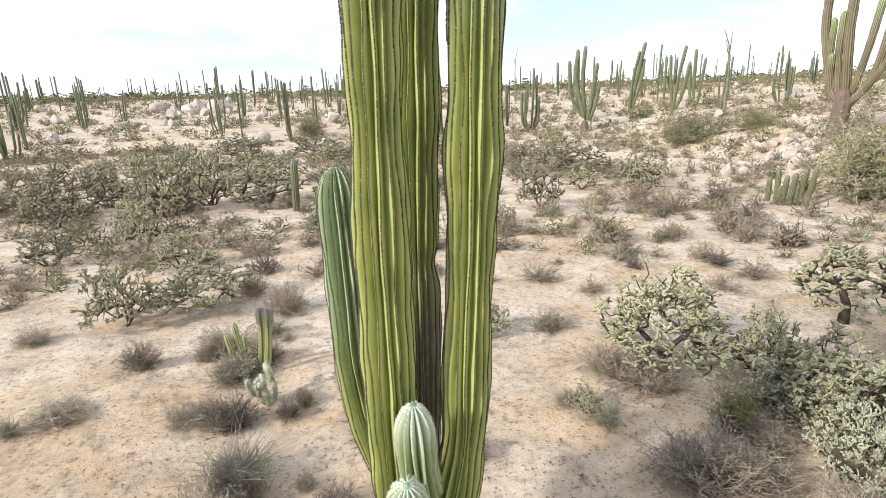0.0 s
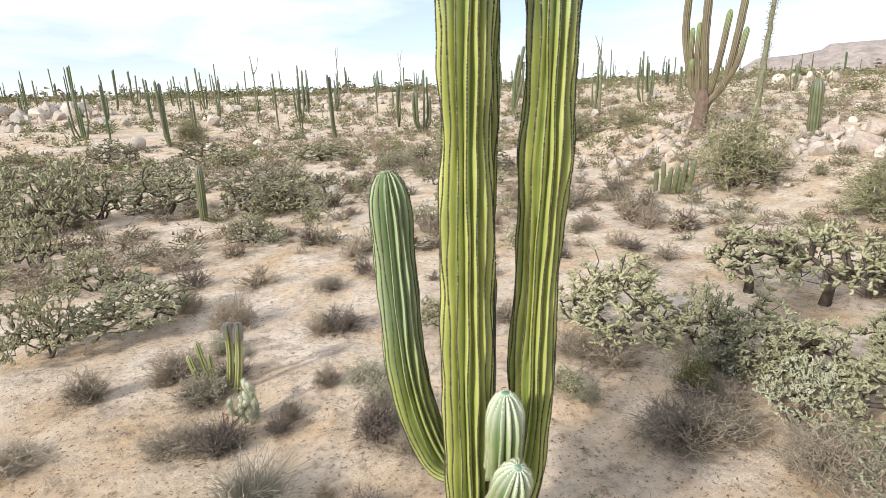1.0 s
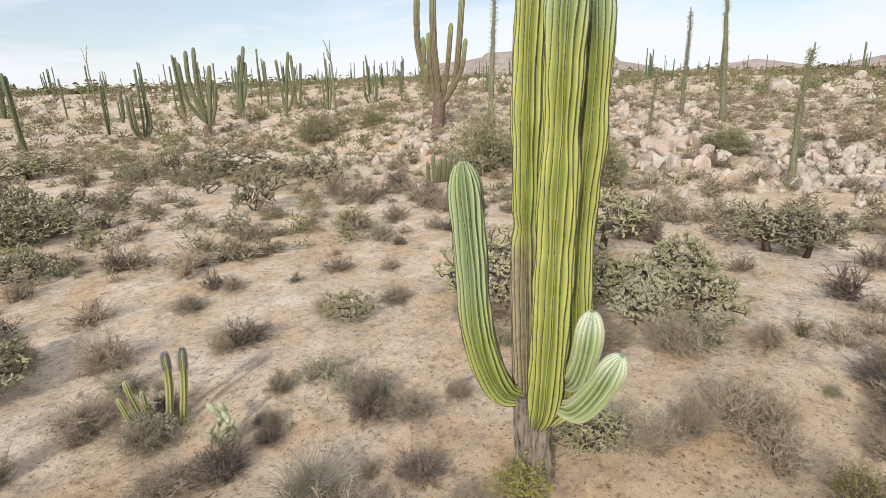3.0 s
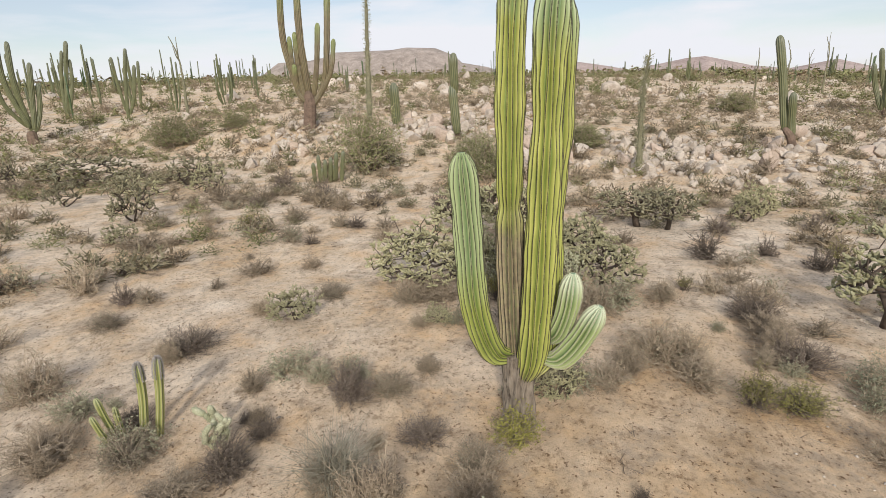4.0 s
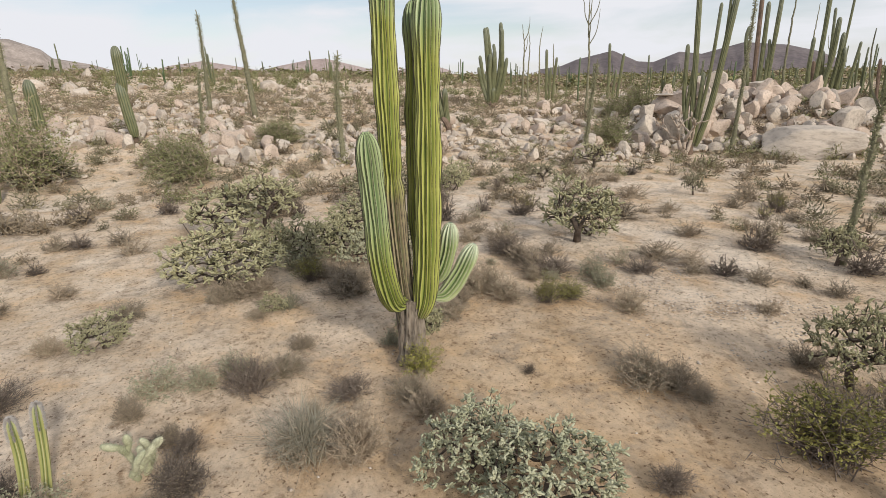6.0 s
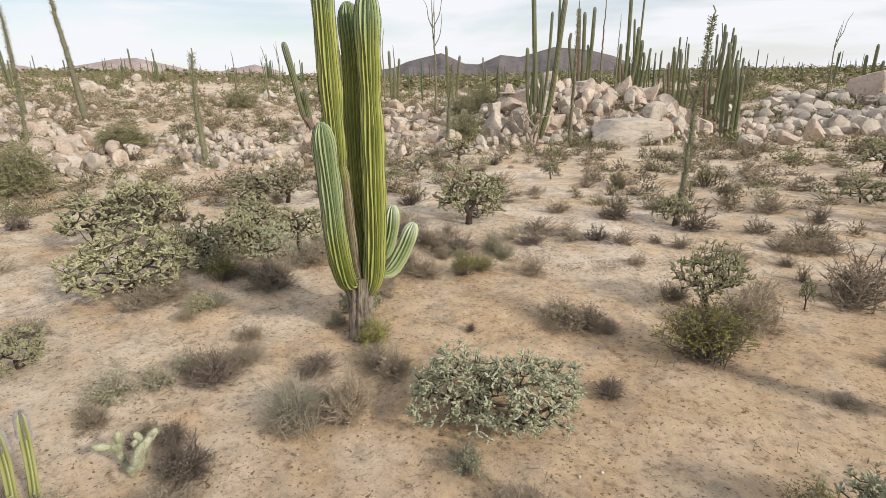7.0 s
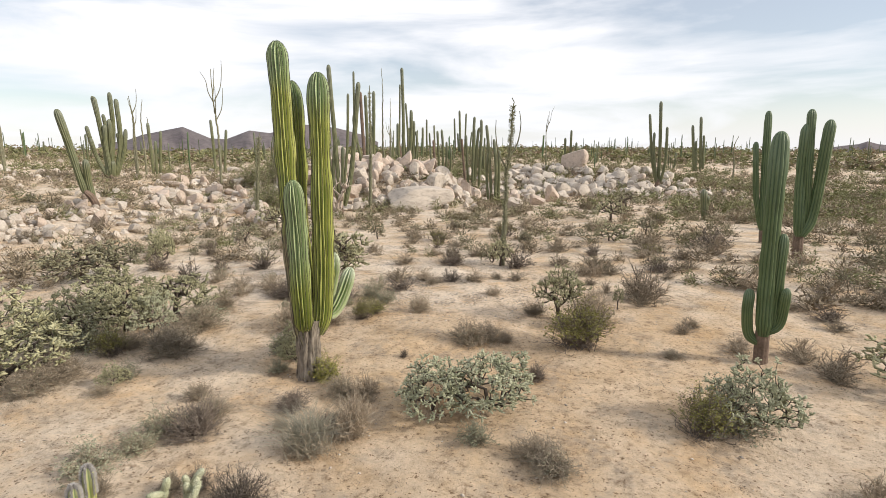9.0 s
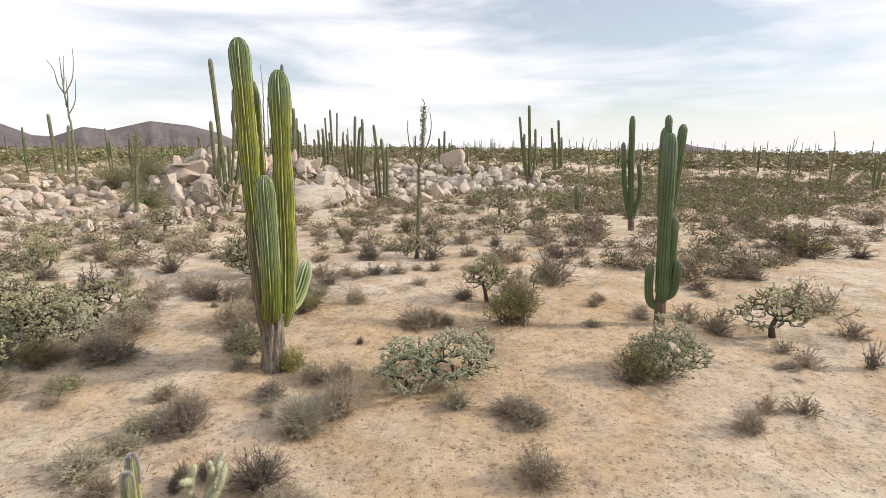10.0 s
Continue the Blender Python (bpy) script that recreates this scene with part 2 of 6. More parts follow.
M_LEAF_GREY = varied("grey_green_leaves", (0.24, 0.25, 0.165), (0.40, 0.405, 0.29), 7, 0.8, 0.0, None, 0.2)
M_LEAF_GREEN = varied("yellow_green_leaves", (0.18, 0.175, 0.05), (0.32, 0.30, 0.10), 7, 0.75, 0.0, None, 0.2)
M_LEAF_MOSS = varied("moss_green_leaves", (0.25, 0.25, 0.055), (0.44, 0.42, 0.12), 7, 0.75, 0.0, None, 0.1)
M_LEAF_PALO = varied("palo_verde_leaves", (0.17, 0.185, 0.08), (0.31, 0.32, 0.165), 3, 0.75, 0.0, None, 0.15)
M_LEAF_DRY = varied("dry_leaves", (0.27, 0.22, 0.155), (0.43, 0.36, 0.265), 7, 0.9, 0.0, None, 0.2)
M_GRASS = varied("blue_grey_grass", (0.24, 0.22, 0.17), (0.42, 0.395, 0.32), 8, 0.85, 0.0, None, 0.15)
M_BOOJUM = varied("boojum_bark", (0.15, 0.145, 0.095), (0.27, 0.26, 0.18), 5, 0.95, 0.5, 30, 0.15)
M_BOOJUM_LEAF = varied("boojum_tufts", (0.23, 0.235, 0.14), (0.39, 0.385, 0.255), 8, 0.85, 0.0, None, 0.1)
M_DEADWOOD = varied("bleached_wood", (0.34, 0.27, 0.21), (0.52, 0.44, 0.36), 7, 0.9, 0.4, 30)
M_ROCK = rock_material("granite", (0.38, 0.33, 0.28), (0.60, 0.54, 0.47), (0.55, 0.465, 0.39))
M_PINK = rock_material("weathered_pink_granite", (0.40, 0.325, 0.27), (0.58, 0.485, 0.41), (0.56, 0.45, 0.365))
M_PEBBLE = varied("pebbles", (0.36, 0.30, 0.25), (0.66, 0.60, 0.54), 3, 0.9, 0.2, None, 0.35, True)
M_SCRUB = varied("far_scrub", (0.21, 0.17, 0.12), (0.355, 0.295, 0.215), 0.35, 0.95, 0.0, 5, 0.25, True)
M_SCRUB_OLIVE = varied("grey_olive_scrub", (0.165, 0.15, 0.10), (0.29, 0.265, 0.175), 0.35, 0.95, 0.0, 5, 0.25, True)
M_SCRUB_GREEN = varied("far_green_scrub", (0.15, 0.155, 0.075), (0.27, 0.27, 0.14), 0.35, 0.95, 0.0, 5, 0.25, True)
M_LITTER = varied("dead_litter", (0.15, 0.12, 0.095), (0.33, 0.275, 0.22), 1.5, 0.95, 0.0, 9, 0.3, True)
M_MESA = varied("pinkish_mesa_rock", (0.29, 0.245, 0.21), (0.48, 0.405, 0.355), 0.05, 0.95, 0.0, 0.3)
M_HILL_PINK = varied("pink_hill_rock", (0.37, 0.29, 0.265), (0.50, 0.405, 0.37), 0.012, 0.95, 0.0, 0.1)
M_HILL_DARK = varied("dark_hill_scree", (0.125, 0.105, 0.11), (0.20, 0.17, 0.165), 0.015, 0.95, 0.0, 0.1)


# ---- building blocks ----
rnd = random.Random(7)


def ground(x, y):
    """Height of the desert floor: flat near the cactus, rising to rocky rims and a boulder hill."""
    x, y = np.asarray(x, float), np.asarray(y, float)
    r, a = np.hypot(x, y - 3), np.degrees(np.arctan2(y - 3, x))
    front = np.interp(a, [-180, -120, -95, -80, -66, -50, -30, 0, 25, 45, 90, 140, 180], [90, 80, 60, 36, 27, 18, 14.3, 14.6, 17, 36, 38, 60, 90])
    rise = np.interp(a, [-180, -110, -85, -60, -30, 0, 30, 60, 100, 140, 180], [0, 0, .4, .6, 1.2, 1.5, 1.6, .6, .8, .5, 0])
    far = np.interp(a, [-180, -110, -80, -66, -50, -40, -30, -15, 0, 30, 60, 100, 140, 180], [.4, .3, 1.1, 1.3, -.5, -1.1, .2, 1.9, 2.5, 3.3, 3.9, 3.8, 2.2, .4])
    s = np.maximum(r - front, 0)
    q = np.clip(s / 75, 0, 1)
    z = .15 + rise * (1 - np.exp(-s * s / 60)) + far * q * q * (3 - 2 * q)
    u, v = 0.852 * (x - 13.2) + 0.523 * (y + 21.6), 0.523 * (x - 13.2) - 0.852 * (y + 21.6)
    face = np.clip((v + 5.5) / 5.2, 0, 1)
    z = z + 2.1 * face * face * (3 - 2 * face) * np.exp(-(u / 5.4) ** 4 - (np.maximum(v - 3, 0) / 6) ** 2) + 1.9 * np.exp(-((x - 3) / 11) ** 2 - ((y + 44) / 6) ** 2)
    low = np.interp(a, [-180, -125, -62, -48, -38, 150, 180], [.6, 1, 1, .35, 0, 0, .6])
    d = np.clip((r - 13) / 40, 0, 1)
    z = z - 1.1 * low * d * d * (3 - 2 * d) - 0.021 * np.maximum(r - 270, 0)
    return z + .035 * np.sin(.9 * x + .4 * y) * np.sin(.7 * y - .3 * x + 1)


def gz(x, y):
    return float(ground(x, y))


class Soup:
    """Collects vertices and faces of one mesh."""

    def __init__(self):
        self.v, self.f, self.c = [], [], []

    def tube(self, path, radii, sides=5, cap=True):
        n0 = len(self.v)
        prev = None
        for i, p in enumerate(path):
            p = Vector(p)
            d = (Vector(path[min(i + 1, len(path) - 1)]) - Vector(path[max(i - 1, 0)])).normalized()
            if prev is None:
                prev = d.orthogonal().normalized()
            u = (prev - d * prev.dot(d)).normalized()
            prev = u
            w = d.cross(u)
            for k in range(sides):
                a = 2 * math.pi * k / sides
                self.v.append(tuple(p + (u * math.cos(a) + w * math.sin(a)) * radii[i]))
        for i in range(len(path) - 1):
            for k in range(sides):
                a, b = n0 + i * sides + k, n0 + i * sides + (k + 1) % sides
                self.f.append((a, b, b + sides, a + sides))
        if cap:
            self.f.append(tuple(range(n0 + (len(path) - 1) * sides, n0 + len(path) * sides)))
            self.f.append(tuple(reversed(range(n0, n0 + sides))))

    def cone(self, p, q, r):
        """A thin three-sided spike."""
        p, q = Vector(p), Vector(q)
        d = (q - p).normalized()
        u = d.orthogonal().normalized() * r
        w = d.cross(u)
        n0 = len(self.v)
        self.v += [tuple(p + u), tuple(p - u * 0.5 + w * 0.87), tuple(p - u * 0.5 - w * 0.87), tuple(q)]
        self.f += [(n0, n0 + 1, n0 + 3), (n0 + 1, n0 + 2, n0 + 3), (n0 + 2, n0, n0 + 3)]

    def sliver(self, p, q, r, g):
        """A hair-thin twig: one narrow blade."""
        d = q - p
        w = d.cross(Vector((g.gauss(0, 1), g.gauss(0, 1), g.gauss(0, 1)))).normalized() * r
        n0 = len(self.v)
        self.v += [tuple(p - w), tuple(p + w), tuple(q)]
        self.f.append((n0, n0 + 1, n0 + 2))

    def leaf(self, p, size, g):
        a = Vector((g.gauss(0, 1), g.gauss(0, 1), g.gauss(0, 1))).normalized()
        b = a.cross(Vector((g.gauss(0, 1), g.gauss(0, 1), g.gauss(0, 1)))).normalized()
        p = Vector(p)
        n0 = len(self.v)
        self.v += [tuple(p - a * size), tuple(p + b * size * 0.45), tuple(p + a * size), tuple(p - b * size * 0.45)]
        self.f.append((n0, n0 + 1, n0 + 2, n0 + 3))

    def mesh(self, name, material, smooth=True):
        me = bpy.data.meshes.new(name)
        me.from_pydata(self.v, [], self.f)
        me.materials.append(material)
        if self.c:
            me.attributes.new("crest", "FLOAT", "POINT").data.foreach_set("value", self.c)
        if smooth:
            me.shade_smooth()
        return me


def part(name, data, parent, label=""):
    ob = new(name, data)
    ob.parent = parent
    return tagged(ob, label)


def root(name, x, y, z, label, category, group="", turn=0.0, scale=(1, 1, 1)):
    ob = new(name)
    ob.empty_display_size = 0.2
    ob.matrix_basis = Matrix.LocRotScale((x, y, z), Euler((0, 0, turn)), scale)
    return tagged(ob, label, category, group)


def along(points, n):
    """n points evenly along a smooth line through the given ones."""
    pts = [np.array(p, float) for p in points]
    if len(pts) == 2:
        return [pts[0] + (pts[1] - pts[0]) * i / (n - 1) for i in range(n)]
    ext = [2 * pts[0] - pts[1]] + pts + [2 * pts[-1] - pts[-2]]
    fine = []
    for i in range(1, len(ext) - 2):
        a, b, c, d = ext[i - 1:i + 3]
        for k in range(16):
            t = k / 16
            fine.append(0.5 * (2 * b + (c - a) * t + (2 * a - 5 * b + 4 * c - d) * t * t + (3 * b - a - 3 * c + d) * t ** 3))
    fine.append(pts[-1])
    fine = np.array(fine)
    s = np.concatenate([[0], np.cumsum(np.linalg.norm(np.diff(fine, axis=0), axis=1))])
    u = np.linspace(0, s[-1], n)
    return [np.array([np.interp(v, s, fine[:, k]) for k in range(3)]) for v in u]


def ribbed(points, radius, ribs, per_rib, rings, depth=0.27, seed=0, foot=0.75, neck=None, wave=0.05, sharp=1.7):
    """A ribbed cactus column round a line, with a domed tip. Returns the soup and its rib crests."""
    g = random.Random(seed)
    fine = np.array(along(points, 240))
    run = np.concatenate([[0], np.cumsum(np.linalg.norm(np.diff(fine, axis=0), axis=1))])
    length = float(run[-1])
    dome = min(radius * 2.0, length * 0.4)
    # rings stand closer together over the domed tip
    at = np.concatenate([np.linspace(0, length - dome, rings - 5, endpoint=False), length - dome * np.array((1.0, 0.66, 0.38, 0.16, 0.03))])
    line = [np.array([np.interp(v, run, fine[:, k]) for k in range(3)]) for v in at]
    n = len(line)
    sp = Soup()
    sides = ribs * per_rib
    crest = [[] for _ in range(ribs)]
    bulge = [g.uniform(-1, 1) for _ in range(64)]
    phase = g.uniform(0, 6)
    up = None
    s = 0.0
    for i, p in enumerate(line):
        if i:
            s += float(np.linalg.norm(line[i] - line[i - 1]))
        d = Vector(line[min(i + 1, n - 1)] - line[max(i - 1, 0)]).normalized()
        if up is None:
            up = d.orthogonal().normalized()
        up = (up - d * up.dot(d)).normalized()
        w = d.cross(up)
        left = length - s
        rr = radius
        if left < dome:
            rr *= math.sqrt(max(1 - (1 - left / dome) ** 2.2, 0.0004))
        if s < radius * 2.2:
            q = s / (radius * 2.2)
            rr *= foot + (1 - foot) * math.sin(q * math.pi / 2)
        k = s / 0.42
        b0, b1 = bulge[int(k) % 64], bulge[(int(k) + 1) % 64]
        fr = k - int(k)
        rr *= 1 + wave * (b0 + (b1 - b0) * (3 * fr * fr - 2 * fr ** 3))
        if neck:
            rr *= 1 - neck[1] * math.exp(-((s - neck[0]) / neck[2]) ** 2)
        for k in range(sides):
            f = k / per_rib
            a = 2 * math.pi * f / ribs + 0.05 * math.sin(1.3 * s + phase) + 0.036 * math.sin(4.3 * s + 1.9 * int(f + 0.5) + phase) + 0.016 * math.sin(11 * s + 3.3 * int(f + 0.5))
            c = abs(math.cos(math.pi * f))
            rib = int(f + 0.5) % ribs
            jig = 1 + 0.016 * math.sin(13 * s + phase) + 0.030 * math.sin(9 * s + rib * 2.1 + phase) + 0.012 * math.sin(23 * s + rib * 4.7)
            rad = rr * jig * (1 - depth + depth * c ** sharp)
            v = Vector(p) + (up * math.cos(a) + w * math.sin(a)) * rad
            sp.v.append(tuple(v))
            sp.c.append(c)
            if k % per_rib == 0:
                crest[k // per_rib].append((v, (up * math.cos(a) + w * math.sin(a)), s, d))
    for i in range(n - 1):
        for k in range(sides):
            a, b = i * sides + k, i * sides + (k + 1) % sides
            sp.f.append((a, b, b + sides, a + sides))
    sp.f.append(tuple(range((n - 1) * sides, n * sides)))
    return sp, crest, length


def areoles(crest, gap, spike, seed, count=3, thin=0.0012):
    """Spine tufts along the rib crests."""
    g = random.Random(seed)
    sp = Soup()
    for line in crest:
        at = g.uniform(0, gap)
        for i in range(len(line) - 1):
            v, out, s, d = line[i]
            v2, o2, s2, d2 = line[i + 1]
            while at < s2:
                q = (at - s) / max(s2 - s, 1e-6)
                p = v.lerp(v2, q)
                for _ in range(count):
                    way = (out * g.uniform(0.5, 1.1) + d * g.uniform(-0.8, 0.8) + out.cross(d) * g.uniform(-0.9, 0.9)).normalized()
                    sp.cone(p - out * 0.003, p + way * spike * g.uniform(0.6, 1.3), thin * g.uniform(0.8, 1.5))
                # woolly pad under the spines
                sp.cone(p - d * g.uniform(0.004, 0.008), p + d * g.uniform(0.006, 0.011) + out * 0.001, g.uniform(0.0050, 0.0076))
                at += gap * g.uniform(0.6, 1.4)
    return sp


# ---- ground ----
def build_ground():
    rings = [0.0]
    r = 0.06
    while r < 3200:
        rings.append(r)
        r *= 1.034
    na = 320
    a = np.linspace(0, 2 * np.pi, na, endpoint=False)
    R = np.array(rings[1:])
    X = 0.6 + np.outer(R, np.cos(a))
    Y = 3.0 + np.outer(R, np.sin(a))
    Z = ground(X, Y)
    bumps = np.zeros_like(Z)
    for k, (amp, f) in enumerate(((0.030, 2.1), (0.018, 4.7), (0.010, 9.3), (0.006, 17.0))):
        ph = 1.7 * k
        bumps += amp * np.sin(f * (X * math.cos(ph) + Y * math.sin(ph)) + 1.3 * np.sin(0.6 * f * Y + ph)) * np.sin(f * 0.83 * (Y * math.cos(ph) - X * math.sin(ph)) + ph)
    Z = Z + bumps * np.exp(-(R / 60))[:, None]
    verts = np.concatenate([[[0.6, 3.0, float(Z[0].mean())]], np.stack([X, Y, Z], 2).reshape(-1, 3)])
    faces = [(0, 1 + k, 1 + (k + 1) % na) for k in range(na)]
    for i in range(len(R) - 1):
        b = 1 + i * na
        faces += [(b + k, b + na + k, b + na + (k + 1) % na, b + (k + 1) % na) for k in range(na)]
    me = bpy.data.meshes.new("ground")
    me.from_pydata(verts.tolist(), [], faces)
    me.materials.append(M_SAND)
    me.shade_smooth()
    tagged(new("ground", me), "pale pinkish desert sand with orange soil and dry litter", "ground", kind="structure")


build_ground()


def ridge(name, line, distance, depth, material, label, rough):
    """A far range: crest heights over a run of bearings, with slopes to both sides."""
    g = random.Random(len(name))
    az = np.array([p[0] for p in line])
    el = np.array([p[1] for p in line])
    order = np.argsort(az)
    az, el = az[order], el[order]
    n = 160
    A = np.linspace(az[0], az[-1], n)
    E = np.interp(A, az, el)
    verts, faces = [], []
    rows = 15
    for j in range(rows):
        q = j / (rows - 1) * 2 - 1
        fall = 1 - abs(q) ** 1.35
        for i in range(n):
            d = distance + depth * q
            k = noise.noise(Vector((A[i] * 0.9, q * 2.2, len(name)))) + 0.5 * noise.noise(Vector((A[i] * 2.7, q * 5, 3.0)))
            x, y = d * math.cos(radians(A[i])), 3 + d * math.sin(radians(A[i]))
            foot = gz(x, y) - 6
            top = 3.5 + math.tan(radians(E[i])) * distance
            rise = fall * (1 + rough * k * (1 - fall))
            verts.append((x, y, foot + max(top - foot, 1) * rise))
    for j in range(rows - 1):
        for i in range(n - 1):
            a = j * n + i
            faces.append((a, a + 1, a + n + 1, a + n))
    me = bpy.data.meshes.new(name)
    me.from_pydata(verts, [], faces)
    me.materials.append(material)
    me.shade_smooth()
    tagged(new(name, me), label, "mountain", kind="structure")


ridge("backdrop_mesa", ((1.0, 0.4), (2.2, 0.7), (4.3, 1.4), (6.9, 1.9), (7.6, 2.6), (9.5, 3.35), (12.4, 3.5), (13.9, 3.3), (19.7, 3.2), (20.2, 2.8), (21.9, 2.5), (24.9, 2.35), (26.2, 1.45), (27.2, 0.6), (28.5, -0.4)), 1250, 260, M_MESA, "flat-topped pinkish mesa with stony slopes", 0.5)
ridge("backdrop_pink_hills", ((1.5, 0.4), (-1.9, 1.2), (-4.6, 1.55), (-7.2, 1.1), (-9.6, 0.6), (-11.4, 1.0), (-14.2, 1.5), (-15.8, 1.6), (-19.8, 0.6), (-22.5, 0.3), (-25.8, 0.9), (-28.2, 0.2)), 1900, 300, M_HILL_PINK, "low range of pale pink hills", 0.4)
ridge("backdrop_dark_hills", ((-37, 0.1), (-39.1, 0.35), (-40.5, 0.9), (-43.9, 1.65), (-46.2, 0.6), (-47.6, 0.5), (-49.8, 1.35), (-51.7, 1.1), (-55.0, 1.95), (-58.3, 1.6), (-60.6, 1.0), (-62.4, 0.2)), 1500, 260, M_HILL_DARK, "dark volcanic hills with bare scree slopes", 0.4)
ridge("backdrop_far_hill", ((-101, -1.3), (-103.6, -0.6), (-105.0, -0.3), (-106.2, -0.15), (-106.8, 0.08), (-107.5, -0.15), (-109.5, -0.4), (-112.5, -1.3)), 1700, 160, M_HILL_DARK, "low dark hill on the skyline", 0.3)


# ---- the great cactus ----
def great_cactus():
    bx, by = 1.06, 2.80
    z0 = gz(bx, by)
    cactus = root("cardon_cactus", bx, by, z0, "tall ribbed green cardon cactus with grey corky trunk", "cactus")
    o = Vector((bx, by, z0))

    def local(pts):
        return [tuple(Vector(p) - o) for p in pts]

    def column(name, pts, radius, rings, material, seed, label, spike=0.010, ribs=17, spines=None, **kw):
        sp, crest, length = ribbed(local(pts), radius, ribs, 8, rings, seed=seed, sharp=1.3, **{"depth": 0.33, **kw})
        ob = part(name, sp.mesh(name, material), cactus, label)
        part("spine_cover", areoles(crest, 0.0125, spike, seed + 40, 2).mesh("spines", spines or M_SPINE, False), ob, "rows of short grey-brown spines on the ribs" if spines is None else "short whitish spines on the ribs")

    column("stem", [(1.10, 2.83, 0.55), (1.161, 2.888, 1.0), (1.215, 2.93, 2.0), (1.245, 2.94, 3.0), (1.27, 2.935, 4.0), (1.33, 2.90, 4.91)], 0.137, 170, M_CORKY, 3, "tall ribbed stem, corky brown below a pinched waist", neck=(1.98, 0.20, 0.09), wave=0.075)
    column("stem", [(1.0, 2.76, 0.80), (0.955, 2.70, 1.05), (0.93, 2.663, 1.5), (0.918, 2.64, 2.0), (0.913, 2.61, 3.0), (0.915, 2.592, 4.0), (0.93, 2.56, 4.53)], 0.143, 150, M_STEM, 5, "tall yellow-green ribbed stem", foot=0.6, wave=0.10)
    column("stem", [(1.12, 2.70, 0.75), (1.23, 2.56, 1.0), (1.324, 2.53, 1.5), (1.361, 2.545, 2.0), (1.385, 2.535, 2.5), (1.397, 2.51, 3.0), (1.404, 2.485, 3.5), (1.415, 2.475, 4.0), (1.44, 2.49, 4.45)], 0.141, 150, M_STEM, 8, "tall yellow-green ribbed stem", foot=0.6, wave=0.10)
    column("arm", [(1.07, 2.90, 0.98), (1.00, 3.08, 1.06), (0.925, 3.20, 1.35), (0.88, 3.275, 1.75), (0.865, 3.305, 2.3), (0.86, 3.335, 2.8), (0.857, 3.355, 3.1)], 0.136, 90, M_ARM, 11, "curved pale green side arm", foot=0.45, wave=0.035)
    column("young_arm", [(1.09, 2.56, 1.18), (1.02, 2.44, 1.32), (0.965, 2.365, 1.6), (0.94, 2.33, 1.95)], 0.112, 44, M_YOUNG, 15, "short whitish-green young arm", spike=0.012, ribs=13, spines=M_FUZZ, foot=0.5, wave=0.02, depth=0.42)
    column("young_arm", [(0.98, 2.58, 1.02), (0.93, 2.42, 1.06), (0.865, 2.25, 1.3), (0.80, 2.08, 1.68)], 0.112, 44, M_YOUNG, 18, "short whitish-green young arm", spike=0.012, ribs=13, spines=M_FUZZ, foot=0.5, wave=0.02, depth=0.42)
    # woody trunk: fluted, split at the top where the stems leave
    g = random.Random(4)
    sp = Soup()
    sides, rings = 72, 30
    for i in range(rings):
        q = i / (rings - 1)
        r = 0.178 - 0.025 * math.sin(q * math.pi) + 0.05 * math.exp(-q * 8) + 0.01 * q
        for k in range(sides):
            a = 2 * math.pi * k / sides
            flute = 0.016 * math.sin(a * 11 + 1.5 * math.sin(q * 5)) + 0.016 * noise.noise(Vector((math.cos(a) * 3, math.sin(a) * 3, q * 5))) * 2 + 0.012 * noise.noise(Vector((math.cos(a) * 9, math.sin(a) * 9, q * 3)))
            sp.v.append(((r + flute) * math.cos(a) + 0.06, (r + flute) * math.sin(a) * 0.95 + 0.03, -0.12 + q * 0.98))
    for i in range(rings - 1):
        for k in range(sides):
            a, b = i * sides + k, i * sides + (k + 1) % sides
            sp.f.append((a, b, b + sides, a + sides))
    sp.f.append(tuple(range((rings - 1) * sides, rings * sides)))
    part("trunk", sp.mesh("trunk", M_BARK), cactus, "grey-brown fissured woody trunk")


great_cactus()


# ---- other columnar cacti ----
def cardon(name, x, y, turn, stems, label, material=None, group="", ribs=11, rings=26, depth=0.22, trunk=True, trunk_material=None):
    """A columnar cactus: lines of (sideways, height) with a radius each; the first is the trunk."""
    thing = root(name, x, y, gz(x, y) - 0.05, label, "cactus", group, radians(turn))
    g = random.Random(int(abs(x * 31 + y * 17)))
    for i, (pts, radius) in enumerate(stems):
        tops = [(u, g.uniform(-0.25, 0.25) * radius * 3 * (0 if i == 0 else 1) + (0.10 * u if i else 0) * (-1) ** i, max(h, -0.02)) for u, h in pts]
        is_trunk = i == 0 and trunk and len(stems) > 1
        if is_trunk:
            tops[0] = (tops[0][0], tops[0][1], -0.1)
            sp, crest, length = ribbed(tops, radius, 9, 4, 10, 0.12, i + 3, foot=1.15, wave=0.05)
            part("trunk", sp.mesh("trunk", trunk_material or M_BROWN), thing, "woody brown trunk")
        else:
            sp, crest, length = ribbed(tops, radius, ribs, 4, rings, depth, i + 3, foot=0.6 if i else 0.9, wave=0.045)
            part("stem" if i < 3 else "arm", sp.mesh("stem", material or M_FAR), thing)
    return thing


